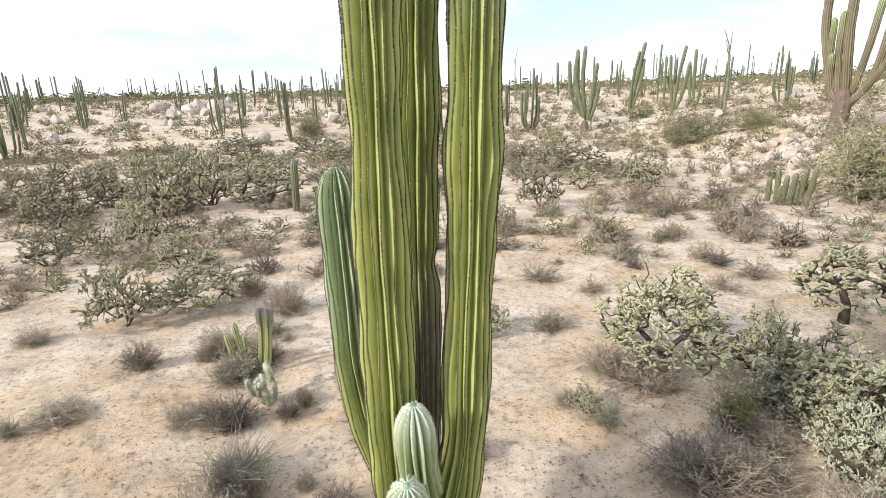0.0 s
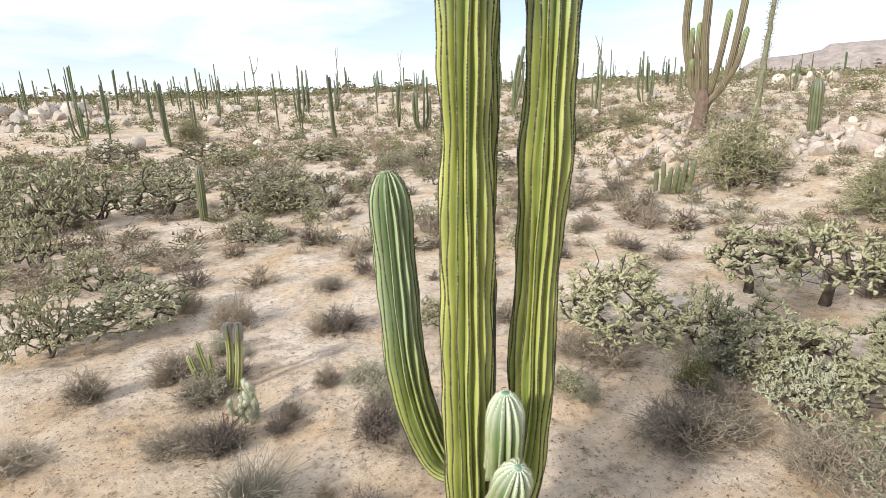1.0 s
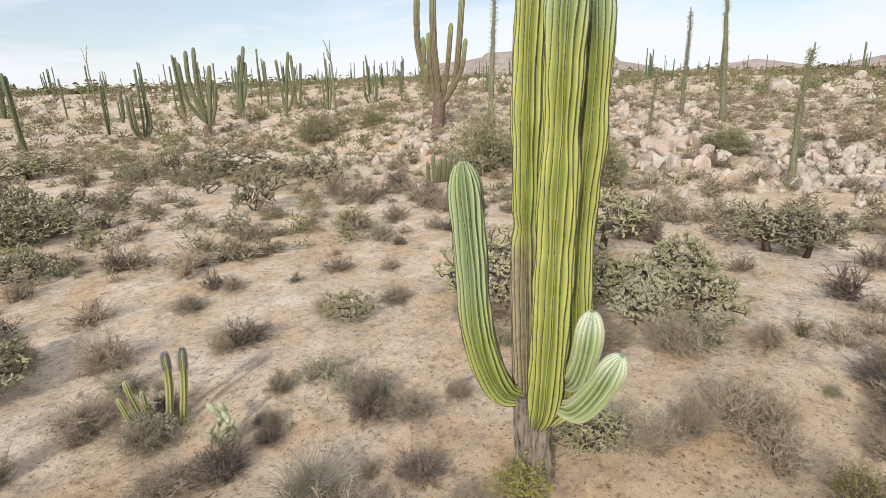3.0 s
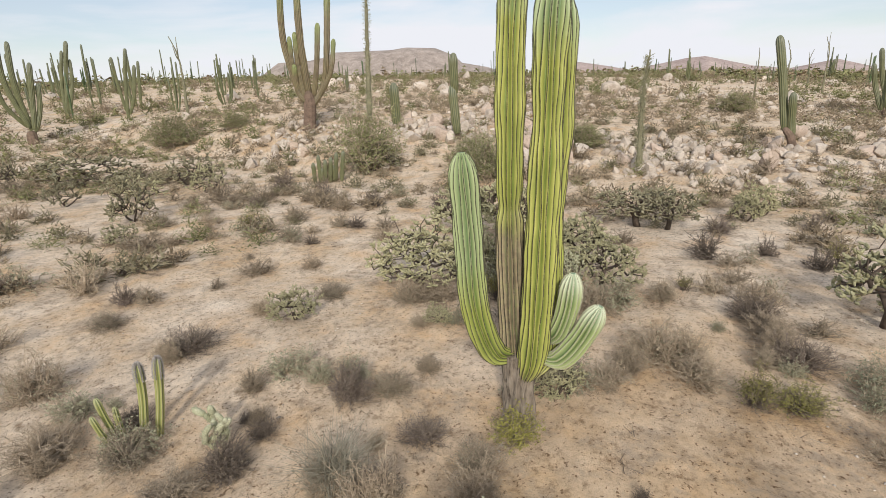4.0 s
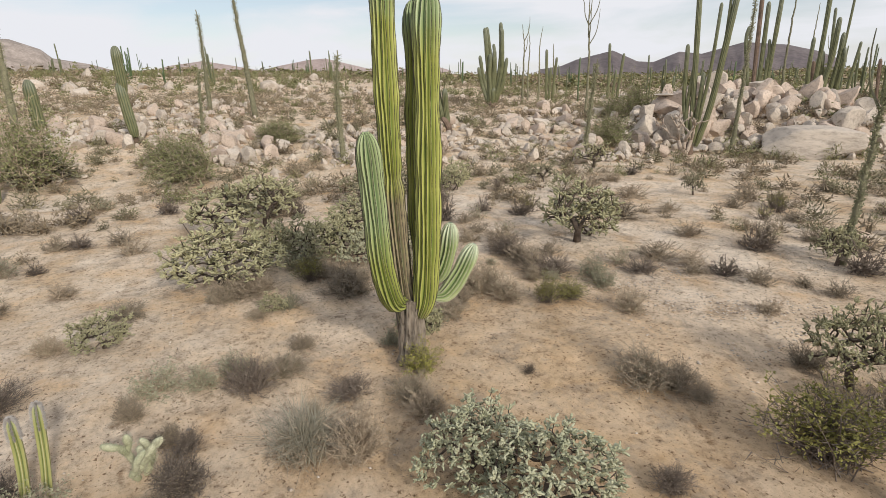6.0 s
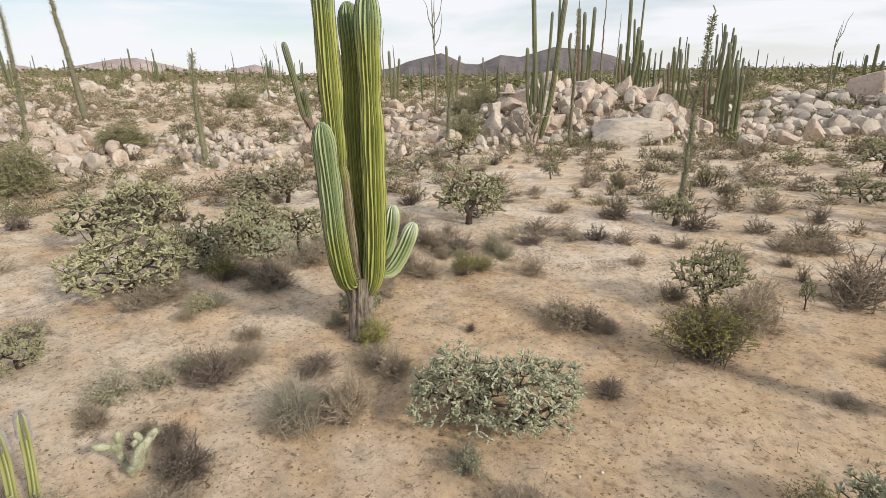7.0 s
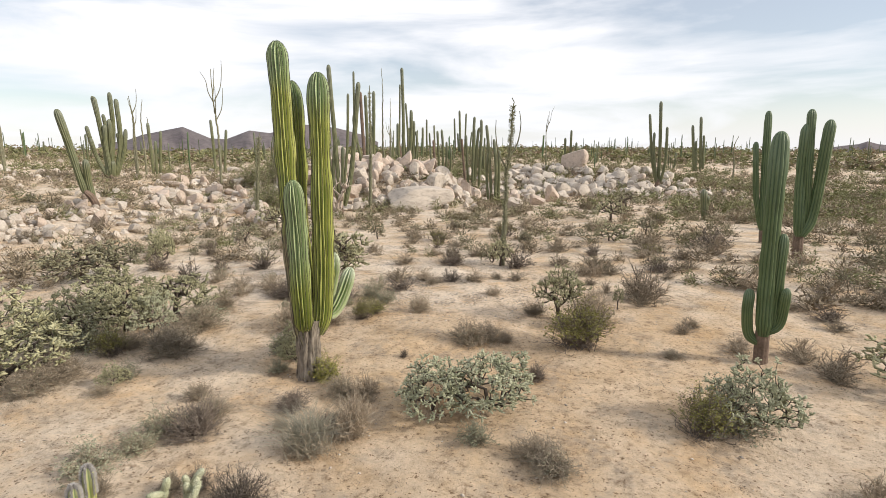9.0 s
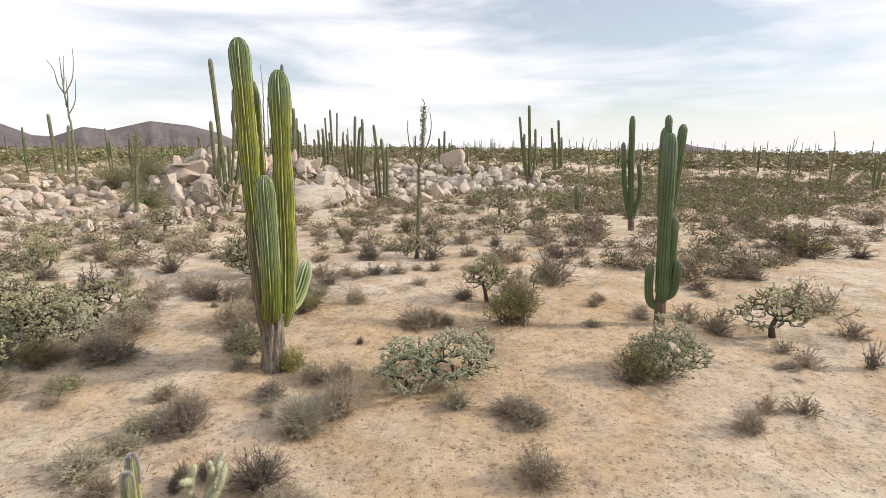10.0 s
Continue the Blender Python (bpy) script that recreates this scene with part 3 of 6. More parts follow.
cardon("tall_branching_cactus", 24.53, 14.53, -69, ((((-0.04, 0.12), (0.11, 1.19), (0.09, 2.03)), 0.333), (((-0.04, 1.48), (-0.34, 1.85), (-0.90, 4.46), (-0.80, 7.36)), 0.167), (((0.14, 1.61), (-0.05, 4.62), (0.03, 7.75)), 0.181), (((0.38, 1.74), (0.68, 3.39), (0.90, 5.35)), 0.138), (((0.32, 1.32), (0.94, 2.28), (1.24, 3.92), (1.56, 7.31)), 0.167), (((0.30, 1.18), (1.32, 2.83), (1.65, 4.56)), 0.125), (((-0.09, 1.48), (-0.29, 3.13), (-0.31, 4.93)), 0.138), (((-0.13, 1.62), (-0.54, 2.87), (-0.60, 4.72)), 0.125), (((-0.10, 1.43), (-0.44, 2.05), (-0.49, 3.35)), 0.138),), "large many-armed cardon with thick brown trunk on rocks", rings=30, material=M_PURPLE)
cardon("cardon_cactus", 27.95, 35.33, -44, ((((-0.02, 0.08), (-0.02, 0.92)), 0.318), (((0.05, 0.92), (-0.27, 3.84), (-0.15, 6.44)), 0.159), (((-0.05, 1.12), (-0.75, 3.85), (-0.72, 6.22)), 0.159), (((0.19, 0.91), (0.50, 3.05), (0.76, 5.18)), 0.159), (((0.30, 0.90), (0.75, 2.26), (0.96, 3.88)), 0.159), (((-0.13, 1.13), (-1.09, 2.73), (-1.34, 5.42)), 0.141),), "tall cardon cactus with several upright stems")
cardon("cardon_cactus", 36.16, 34.51, -51, ((((0.01, 0.05), (0.25, 2.66), (0.67, 5.33)), 0.138), (((0.19, 0.36), (0.69, 1.73), (1.07, 4.09)), 0.138), (((-0.05, 0.61), (-0.28, 2.68), (-0.42, 4.69)), 0.118),), "tall cardon cactus with several upright stems", trunk=False)
cardon("cardon_cactus", 39.37, 42.85, -47, ((((-0.09, 0.06), (0.37, 2.87), (0.98, 6.34)), 0.183), (((-0.14, 0.32), (0.04, 2.87), (0.53, 5.56)), 0.137), (((0.15, 0.31), (0.80, 2.85), (0.98, 4.86)), 0.137),), "tall cardon cactus with several upright stems", trunk=False)
cardon("club_cactus", 25.10, 9.80, -71, ((((-0.03, 0.02), (-0.06, 0.79), (-0.10, 2.31)), 0.249),), "single stout green columnar cactus", trunk=False)
cardon("club_cactus", 22.08, 6.14, -77, ((((-0.02, 0.02), (-0.06, 0.47)), 0.152), (((-0.05, 0.37), (-0.15, 1.48), (-0.23, 2.60)), 0.215), (((-0.10, 2.17), (-0.14, 3.23), (-0.14, 3.99)), 0.190),), "green columnar cactus with offset second stem")
cardon("leaning_cactus", 18.6, -7.15, -127, ((((0.00, 0.03), (-0.20, 0.57), (-0.46, 0.88)), 0.151), (((-0.43, 0.76), (-0.76, 2.68), (-1.05, 4.22)), 0.151), (((-0.16, 0.49), (-0.26, 1.20), (-0.28, 2.19)), 0.136),), "leaning green cardon with brown forked base")
cardon("cardon_cactus", 28.54, -15.72, -128, ((((0.00, 0.04), (-0.07, 0.54)), 0.219), (((-0.21, 0.33), (-0.27, 2.08), (-0.53, 5.28)), 0.141), (((-0.08, 0.47), (-0.19, 2.29), (-0.14, 3.60)), 0.125), (((0.16, 0.39), (0.63, 2.54), (0.63, 5.19)), 0.141), (((0.02, 0.46), (0.14, 3.95)), 0.141), (((-0.27, 0.33), (-0.74, 1.60), (-0.97, 2.77)), 0.125), (((0.23, 0.39), (0.76, 1.94), (0.99, 3.34)), 0.125), (((0.00, 0.32), (0.11, 1.38)), 0.157),), "tall cardon cactus with several upright stems")
cardon("cardon_cactus", 46.23, -43.91, -137, ((((-0.51, 0.08), (-0.53, 3.05), (-0.64, 6.37)), 0.169), (((0.52, 0.06), (1.04, 5.21)), 0.169), (((0.01, 0.07), (0.26, 3.39)), 0.141),), "tall cardon cactus with several upright stems", trunk=False)
cardon("cardon_cactus", 11.38, -14.85, -148, ((((0.03, 0.06), (-0.06, 0.58)), 0.154), (((-0.01, 0.52), (-0.08, 2.30), (-0.33, 7.37)), 0.110), (((0.22, 0.40), (0.63, 2.29), (1.11, 6.58)), 0.121), (((0.11, 0.52), (0.44, 3.42), (0.57, 6.00)), 0.066), (((0.40, 0.86), (0.80, 3.98), (0.88, 7.08)), 0.055), (((-0.11, 0.73), (-0.44, 2.30), (-0.51, 4.53)), 0.088), (((0.11, 0.58), (0.22, 3.42)), 0.088), (((-0.16, 0.87), (-0.29, 2.02), (-0.15, 3.98)), 0.077),), "group of tall ribbed cardon stems among boulders")
cardon("cardon_cactus", 25.48, -51.80, -155, ((((-0.136, 0.000), (0.132, 10.446)), 0.104), (((-0.414, 0.070), (-0.264, 4.039)), 0.156), (((0.691, 0.066), (1.192, 5.368)), 0.130),), "group of tall ribbed cardon stems among boulders", trunk=False)
cardon("cardon_cactus", 37.11, -86.74, -157, ((((-0.21, 0.11), (-0.15, 5.76)), 0.201), (((0.54, 0.10), (0.61, 7.20)), 0.161), (((1.29, 0.10), (1.11, 4.71)), 0.161), (((2.14, 0.09), (1.97, 6.16)), 0.161),), "group of tall ribbed cardon stems among boulders", trunk=False)
cardon("cardon_cactus", 36.38, -103.27, -160, ((((-0.25, 0.00), (-0.49, 8.13)), 0.184), (((0.86, -0.00), (0.60, 9.77)), 0.230), (((1.72, -0.01), (2.05, 9.17)), 0.184), (((0.49, -0.00), (0.24, 5.04)), 0.184), (((2.70, -0.01), (3.28, 5.27)), 0.184),), "group of tall ribbed cardon stems among boulders", trunk=False)
cardon("cardon_cactus", 5.75, -23.58, -164, ((((-0.07, 0.04), (-0.25, 2.95), (-0.44, 4.81)), 0.092), (((0.14, 0.04), (0.18, 2.27), (0.02, 3.97)), 0.106), (((0.35, 0.18), (0.37, 3.29)), 0.092), (((-0.28, 0.25), (-0.41, 1.92), (-0.32, 3.12)), 0.079),), "group of tall ribbed cardon stems among boulders", trunk=False)
cardon("cardon_cactus", -4.03, -38.67, 179, ((((-0.05, 0.04), (-0.15, 0.92)), 0.185), (((-0.21, 0.59), (-0.64, 2.51), (-1.04, 6.09)), 0.111), (((-0.05, 0.69), (-0.10, 3.41), (-0.26, 7.04)), 0.130), (((0.13, 0.69), (0.39, 2.51), (0.34, 5.05)), 0.111), (((-0.17, 0.59), (-0.54, 2.96), (-0.60, 4.62)), 0.111),), "group of tall ribbed cardon stems among boulders")
cardon("cardon_cactus", -9.67, -79.31, 176, ((((-0.46, 0.07), (-1.12, 6.75)), 0.206), (((0.37, 0.09), (-0.09, 7.93)), 0.206), (((0.72, 0.42), (0.48, 5.28)), 0.172), (((-0.23, 0.08), (-0.50, 4.49)), 0.172),), "group of tall ribbed cardon stems among boulders", trunk=False)
cardon("cardon_cactus", -5.24, -0.02, 169, ((((0.0, 0.02), (-0.01, 0.40), (0.0, 0.75)), 0.105), (((0.0, 0.5), (-0.03, 1.47), (-0.05, 2.67), (-0.06, 3.6)), 0.125), (((-0.05, 0.36), (-0.20, 0.50), (-0.245, 0.85), (-0.24, 1.22)), 0.078), (((0.05, 0.55), (0.20, 0.74), (0.24, 1.30)), 0.072), (((0.02, 0.5), (0.10, 0.9), (0.12, 2.1)), 0.085),), "dark green cardon with short side arms", material=M_DARK, ribs=13, rings=50)
cardon("cardon_cactus", -7.67, -9.34, 167, ((((-0.00, 0.03), (-0.02, 0.48), (-0.02, 0.90)), 0.145), (((-0.02, 0.73), (-0.12, 2.31), (-0.13, 4.00)), 0.162), (((0.10, 1.00), (0.01, 2.64), (-0.07, 4.39)), 0.121), (((0.04, 0.74), (0.26, 1.51), (0.41, 4.09)), 0.153),), "tall green cardon with three thick stems", material=M_DARK)
cardon("cardon_cactus", -7.19, -11.89, 170, ((((-0.00, 0.02), (-0.05, 0.59)), 0.126), (((-0.05, 0.49), (-0.17, 2.51), (-0.24, 4.49)), 0.118), (((-0.10, 0.49), (-0.36, 1.74), (-0.52, 3.48)), 0.090), (((0.01, 0.59), (0.22, 1.57), (0.11, 2.70)), 0.090),), "dark green cardon with slim upright stems", material=M_DARK)
cardon("small_cactus", -5.94, -19.03, 175, ((((-0.00, 0.03), (-0.14, 1.49)), 0.164), (((0.02, 0.38), (0.07, 1.18)), 0.104),), "short twin-stemmed columnar cactus", trunk=False)
cardon("columnar_cactus", 2.67, 17.51, -12, ((((0.00, 0.02), (0.03, 0.87), (0.05, 1.69)), 0.121),), "single slim grey-green columnar cactus", trunk=False)
cardon("small_cactus", 12.99, 3.71, -91, ((((0.00, 0.02), (0.02, 0.48)), 0.074),), "small single columnar cactus in sand", trunk=False)
cardon("organ_pipe_cluster", 15.93, 10.47, -67, ((((-0.48, 0.11), (-0.49, 0.84)), 0.078), (((-0.26, 0.06), (-0.28, 1.11)), 0.078), (((-0.09, 0.00), (-0.03, 0.92)), 0.078), (((0.09, -0.00), (0.19, 1.02)), 0.078), (((0.31, 0.03), (0.42, 1.16)), 0.078), (((0.53, 0.06), (0.68, 1.22)), 0.078), (((-0.20, 0.01), (-0.18, 0.60)), 0.067), (((0.22, -0.01), (0.26, 0.69)), 0.067),), "low cluster of grey-green columnar cacti", trunk=False)
cardon("cardon_cactus", 30.71, -17.30, -121, ((((-0.08, 0.04), (-0.20, 0.71)), 0.190), (((-0.33, 0.53), (-0.81, 2.01), (-1.09, 3.65)), 0.127), (((-0.12, 0.60), (-0.26, 3.08), (-0.57, 5.55)), 0.127), (((0.02, 0.60), (0.42, 3.41), (0.41, 5.83)), 0.143), (((-0.06, 0.71), (0.03, 3.07), (-0.09, 4.41)), 0.127), (((0.09, 0.60), (0.65, 1.61), (0.64, 3.22)), 0.111),), "tall cardon cactus with several upright stems")
cardon("cardon_cactus", 14.24, -23.47, -147, ((((-0.37, -0.15), (-0.49, 2.97), (-0.55, 4.89)), 0.108), (((-0.14, -0.15), (-0.19, 2.95), (-0.22, 4.70)), 0.108), (((0.17, -0.15), (0.28, 2.93), (0.33, 4.94)), 0.108), (((-0.54, -0.15), (-1.00, 2.69), (-0.96, 3.58)), 0.095), (((0.05, -0.15), (0.13, 2.05), (0.05, 2.89)), 0.081),), "group of tall ribbed cardon stems among boulders")
cardon("cardon_cactus", 13.34, -27.48, -152, ((((-0.30, -0.15), (-0.55, 1.38), (-0.65, 2.28)), 0.117), (((-0.08, -0.15), (-0.20, 1.53), (-0.32, 2.80)), 0.117), (((0.23, -0.15), (0.43, 1.83), (0.49, 3.68)), 0.117), (((0.08, -0.15), (0.05, 2.47), (-0.08, 4.92)), 0.073), (((0.49, -0.15), (0.69, 2.13), (0.64, 2.94)), 0.088),), "group of tall ribbed cardon stems among boulders")
cardon("cardon_cactus", 13.15, -34.25, -156, ((((-0.50, -0.15), (-0.75, 2.98), (-0.82, 3.98)), 0.102), (((-0.24, -0.15), (-0.40, 3.33), (-0.47, 4.74)), 0.102), (((0.02, -0.15), (-0.01, 3.32), (-0.11, 4.86)), 0.102), (((0.23, -0.15), (0.30, 2.96), (0.30, 3.84)), 0.102), (((-0.66, -0.15), (-1.03, 2.62), (-1.06, 3.35)), 0.085), (((0.50, -0.15), (0.67, 2.59), (0.60, 3.51)), 0.085),), "group of tall ribbed cardon stems among boulders")
cardon("cardon_cactus", 11.04, -36.19, -160, ((((-0.70, -0.15), (-0.99, 3.29), (-1.06, 4.18)), 0.104), (((-0.46, -0.15), (-0.66, 3.99), (-0.66, 4.41)), 0.104), (((-0.10, -0.15), (-0.03, 4.32), (0.05, 6.01)), 0.121), (((0.05, -0.15), (0.33, 4.30), (0.50, 5.11)), 0.121), (((0.45, -0.15), (0.63, 4.29), (0.62, 5.78)), 0.121),), "group of tall ribbed cardon stems among boulders")

cardon("cardon_cactus", 12.95, -25.89, -152, ((((0.0, 0.0), (0.05, 3.5), (0.0, 6.9)), 0.11), (((0.25, 0.0), (0.55, 2.0), (0.6, 4.1)), 0.12), (((-0.2, 0.0), (-0.35, 1.5), (-0.35, 3.2)), 0.10)), "tall single cardon stem with shorter arms on boulders", trunk=False)
cardon("cardon_cactus", 43.82, -32.56, -140, ((((-0.3, 0.0), (-0.4, 5.2)), 0.15), (((0.3, 0.0), (0.7, 4.4)), 0.14), (((0.0, 0.0), (0.1, 3.4)), 0.13)), "tall cardon cactus with several upright stems", trunk=False)
cardon("cardon_cactus", 7.03, -66.13, 180, ((((-0.6, 0.0), (-0.7, 4.6)), 0.16), (((0.0, 0.0), (0.1, 5.6)), 0.16), (((0.6, 0.0), (0.8, 4.0)), 0.15), (((1.2, 0.0), (1.3, 3.2)), 0.15)), "group of tall ribbed cardon stems among boulders", trunk=False)
cardon("cardon_cactus", 44.64, 40.14, -45, ((((0.0, 0.0), (-0.1, 5.0)), 0.15), (((0.4, 0.0), (0.8, 4.2)), 0.14), (((-0.3, 0.0), (-0.5, 3.6)), 0.14)), "tall cardon cactus with several upright stems", trunk=False)


def senita(x, y, turn):
    """A low cactus of few-ribbed stems, the old ones with grey bristly tips."""
    thing = root("senita_cactus", x, y, gz(x, y), "small yellow-green senita cactus with grey bristly tips", "cactus", "", radians(turn))
    g = random.Random(2)
    for i, (pts, r, tip) in enumerate(((((0.10, -0.05), (0.17, 0.45), (0.18, 0.84)), 0.045, 0.20), (((0.23, -0.05), (0.31, 0.40), (0.36, 0.88)), 0.044, 0.24), (((-0.10, -0.05), (-0.19, 0.33), (-0.24, 0.62)), 0.036, 0), (((-0.18, -0.05), (-0.27, 0.27), (-0.32, 0.48)), 0.034, 0), (((-0.06, -0.05), (-0.09, 0.25), (-0.10, 0.46)), 0.030, 0))):
        line = [(u, 0.04 * (-1) ** i, h) for u, h in pts]
        sp, crest, length = ribbed(line, r, 6, 6, 30, 0.42, i + 60, foot=0.8, wave=0.03)
        stem = part("stem", sp.mesh("stem", M_SENITA), thing)
        if not tip:
            continue
        b = Soup()
        for c in crest:
            for v, out, s, d in c:
                if s > length - tip:
                    for _ in range(44):
                        w = (out + d * g.uniform(-1.5, 1.5) + out.cross(d) * g.uniform(-0.8, 0.8)).normalized()
                        b.cone(v - out * r * g.uniform(0.1, 0.5) + d * g.uniform(-0.02, 0.02), v + w * 0.024 + d * g.uniform(0, 0.02), 0.0029)
        part("bristle_tip", b.mesh("bristle_tip", M_GREYTIP, False), stem, "grey bristly tip")


senita(0.35, 6.85, -40)


# ---- wand-like trees ----
def wand_tree(name, x, y, turn, pts, radius, label, leafy=True, fork=0, seed=1, tuft=0.10, material=None):
    """A boojum or ocotillo: one tapering wand set with short leafy side twigs, some forked at the tip."""
    g = random.Random(seed)
    thing = root(name, x, y, gz(x, y) - 0.05, label, "tree", "", radians(turn))
    line = along([(0, 0, 0)] + [(u, 0.15 * g.uniform(-1, 1) * i, h) for i, (u, h) in enumerate(pts)], 40)
    line = [p + np.array([g.gauss(0, 1), g.gauss(0, 1), 0]) * 0.012 * (i > 2) for i, p in enumerate(line)]
    sp = Soup()
    n = len(line)
    sp.tube(line, [radius * (1 - 0.8 * (i / (n - 1)) ** 1.2) for i in range(n)], 8)
    part("trunk", sp.mesh("trunk", material or M_BOOJUM), thing)
    total = pts[-1][1]
    if fork:
        for k in range(fork):
            i0 = int(n * g.uniform(0.55, 0.8))
            p = Vector(line[i0])
            a = g.uniform(0, 6.28)
            side = Vector((math.cos(a), math.sin(a) * 0.5, 0))
            h = total * g.uniform(0.16, 0.34)
            br = [p, p + side * h * 0.22 + Vector((0, 0, h * 0.35)), p + side * h * 0.30 + Vector((0, 0, h * 0.75)), p + side * h * g.uniform(0.25, 0.55) + Vector((0, 0, h * 1.05))]
            b = Soup()
            b.tube(along(br, 10), [radius * 0.42 * (1 - 0.07 * j) for j in range(10)], 6)
            part("branch", b.mesh("branch", material or M_BOOJUM), thing)
    if leafy:
        t = Soup()
        for i in range(2, n - 3):
            for _ in range(34):
                q = g.random()
                p = Vector(line[i]).lerp(Vector(line[i + 1]), q)
                a = g.uniform(0, 6.28)
                out = Vector((math.cos(a), math.sin(a), g.uniform(0.0, 0.7)))
                e = p + out * (radius * 0.7 + tuft * g.uniform(0.35, 1.0))
                t.cone(p, e, 0.006)
                for _ in range(3):
                    t.leaf(p.lerp(e, g.uniform(0.5, 1.0)), 0.022, g)
        part("foliage", t.mesh("foliage", M_BOOJUM_LEAF, False), thing, "short grey-green leafy side twigs")
    return thing


wand_tree("ocotillo", 0.33, -5.40, -165, ((0.05, 1.5), (0.08, 2.7), (0.16, 3.6), (0.22, 4.65)), 0.06, "tall slender boojum wand with fuzzy grey-green twigs", True, 2, 3, 0.06)
wand_tree("boojum_tree", 16.8, -1.2, -100, ((-0.04, 2.0), (0.0, 3.3), (0.10, 4.25)), 0.11, "slender fuzzy grey-green boojum tree", True, 0, 4, 0.12)
wand_tree("boojum_tree", 26.57, 0.5, -93, ((-0.2, 3.1), (-0.36, 5.7), (-0.3, 7.2)), 0.15, "tall bare grey boojum tree", True, 0, 5, 0.08)
wand_tree("boojum_tree", 30.0, 2.4, -88, ((0.0, 1.9), (0.06, 3.8), (0.0, 5.4)), 0.12, "tall fuzzy boojum tree among rocks", True, 0, 16, 0.10)
wand_tree("boojum_tree", 22.4, 3.5, -82, ((0.1, 1.6), (0.25, 3.0)), 0.06, "small bare boojum tree among rocks", True, 0, 17, 0.05)
wand_tree("boojum_tree", 19.52, 9.75, -72, ((0.12, 3.2), (0.24, 6.6), (0.3, 8.2)), 0.14, "tall fuzzy boojum tree rising from a green bush", True, 0, 6, 0.12)
wand_tree("boojum_tree", 13.16, -10.59, -140, ((0.17, 2.3), (0.33, 3.9)), 0.08, "slender grey-green boojum tree among rocks", True, 0, 7, 0.10)
wand_tree("boojum_tree", 10.47, -16.32, -151, ((0.08, 2.6), (0.14, 6.55)), 0.09, "thin upright boojum tree before the boulders", True, 0, 8, 0.06)
wand_tree("boojum_tree", 17.0, -32.0, -153, ((0.05, 3.6), (0.1, 6.9)), 0.08, "thin bare boojum tree on the boulder hill", False, 0, 9)
wand_tree("dead_tree", 34.25, 28.02, -56, ((0.05, 3.2), (-0.1, 4.6), (-0.45, 5.7)), 0.12, "dead grey forked tree", False, 2, 10)
wand_tree("dead_ocotillo", 23.95, -20.1, -137, ((0.05, 3.4), (-0.1, 6.0), (-0.1, 7.7)), 0.09, "dead forked ocotillo beside columnar cacti", False, 5, 11)
wand_tree("boojum_tree", 53.76, -41.3, -131, ((-0.26, 3.1), (-0.44, 6.6)), 0.16, "distant bare leaning boojum tree", False, 0, 12)
wand_tree("boojum_tree", 30.0, -58.0, -165, ((0.1, 4.0), (-0.1, 6.0)), 0.12, "distant bare forked boojum tree", False, 3, 15)

for k, (x, y, tall, wide, fork) in enumerate((
    (13.69, -24.37, 6.6, 0.07, 0),
    (7.78, -52.81, 6.9, 0.09, 2),
    (34.45, -13.03, 4.0, 0.08, 0),
    (42.77, -14.32, 3.7, 0.08, 0),
    (42.24, -29.99, 7.1, 0.11, 0),
    (51.75, -23.24, 4.9, 0.09, 2),
    (59.58, -25.36, 3.9, 0.09, 2),
    (34.03, -22.15, 6.2, 0.10, 2),
    (39.58, -26.7, 6.7, 0.09, 0),
    (17.49, 57.46, 6.6, 0.10, 2),
    (33.94, 72.37, 7.6, 0.12, 1),
    (38.95, 63.89, 6.9, 0.11, 1),
    (-11.88, -59.13, 5.3, 0.12, 0),
    (-37.84, -55.87, 6.0, 0.13, 0),
    (-32.25, -53.09, 5.2, 0.11, 1),
)):
    wand_tree("boojum_tree", x, y, 40 * k, ((0.05, tall * 0.4), (-0.08 * (-1) ** k, tall * 0.75), (0.18 * (-1) ** k, tall)), wide, "slender bare grey boojum tree on the far plain", False, fork, 40 + k)


def dead_white_tree(x, y):
    g = random.Random(31)
    thing = root("dead_tree", x, y, gz(x, y) - 0.05, "bleached leafless branching dead tree below boulders", "tree")
    sp = Soup()

    def grow(p, d, length, r, depth):
        q = p + d * length
        mid = p.lerp(q, 0.5) + Vector((g.gauss(0, 1), g.gauss(0, 1), g.gauss(0, 1))) * length * 0.08
        sp.tube([p, mid, q], [r, r * 0.85, r * 0.7], 6)
        if depth:
            for _ in range(g.choice((2, 2, 3))):
                e = (d + Vector((g.gauss(0, 1), g.gauss(0, 1), g.gauss(0.15, 0.6))) * 0.55).normalized()
                grow(q, e, length * g.uniform(0.6, 0.85), r * 0.62, depth - 1)

    for a in (0.3, 2.2, 4.4):
        grow(Vector((0, 0, 0)), Vector((math.cos(a) * 0.4, math.sin(a) * 0.4, 1)).normalized(), 0.75, 0.10, 3)
    part("trunk", sp.mesh("trunk", M_DEADWOOD), thing)


dead_white_tree(11.2, -14.3)


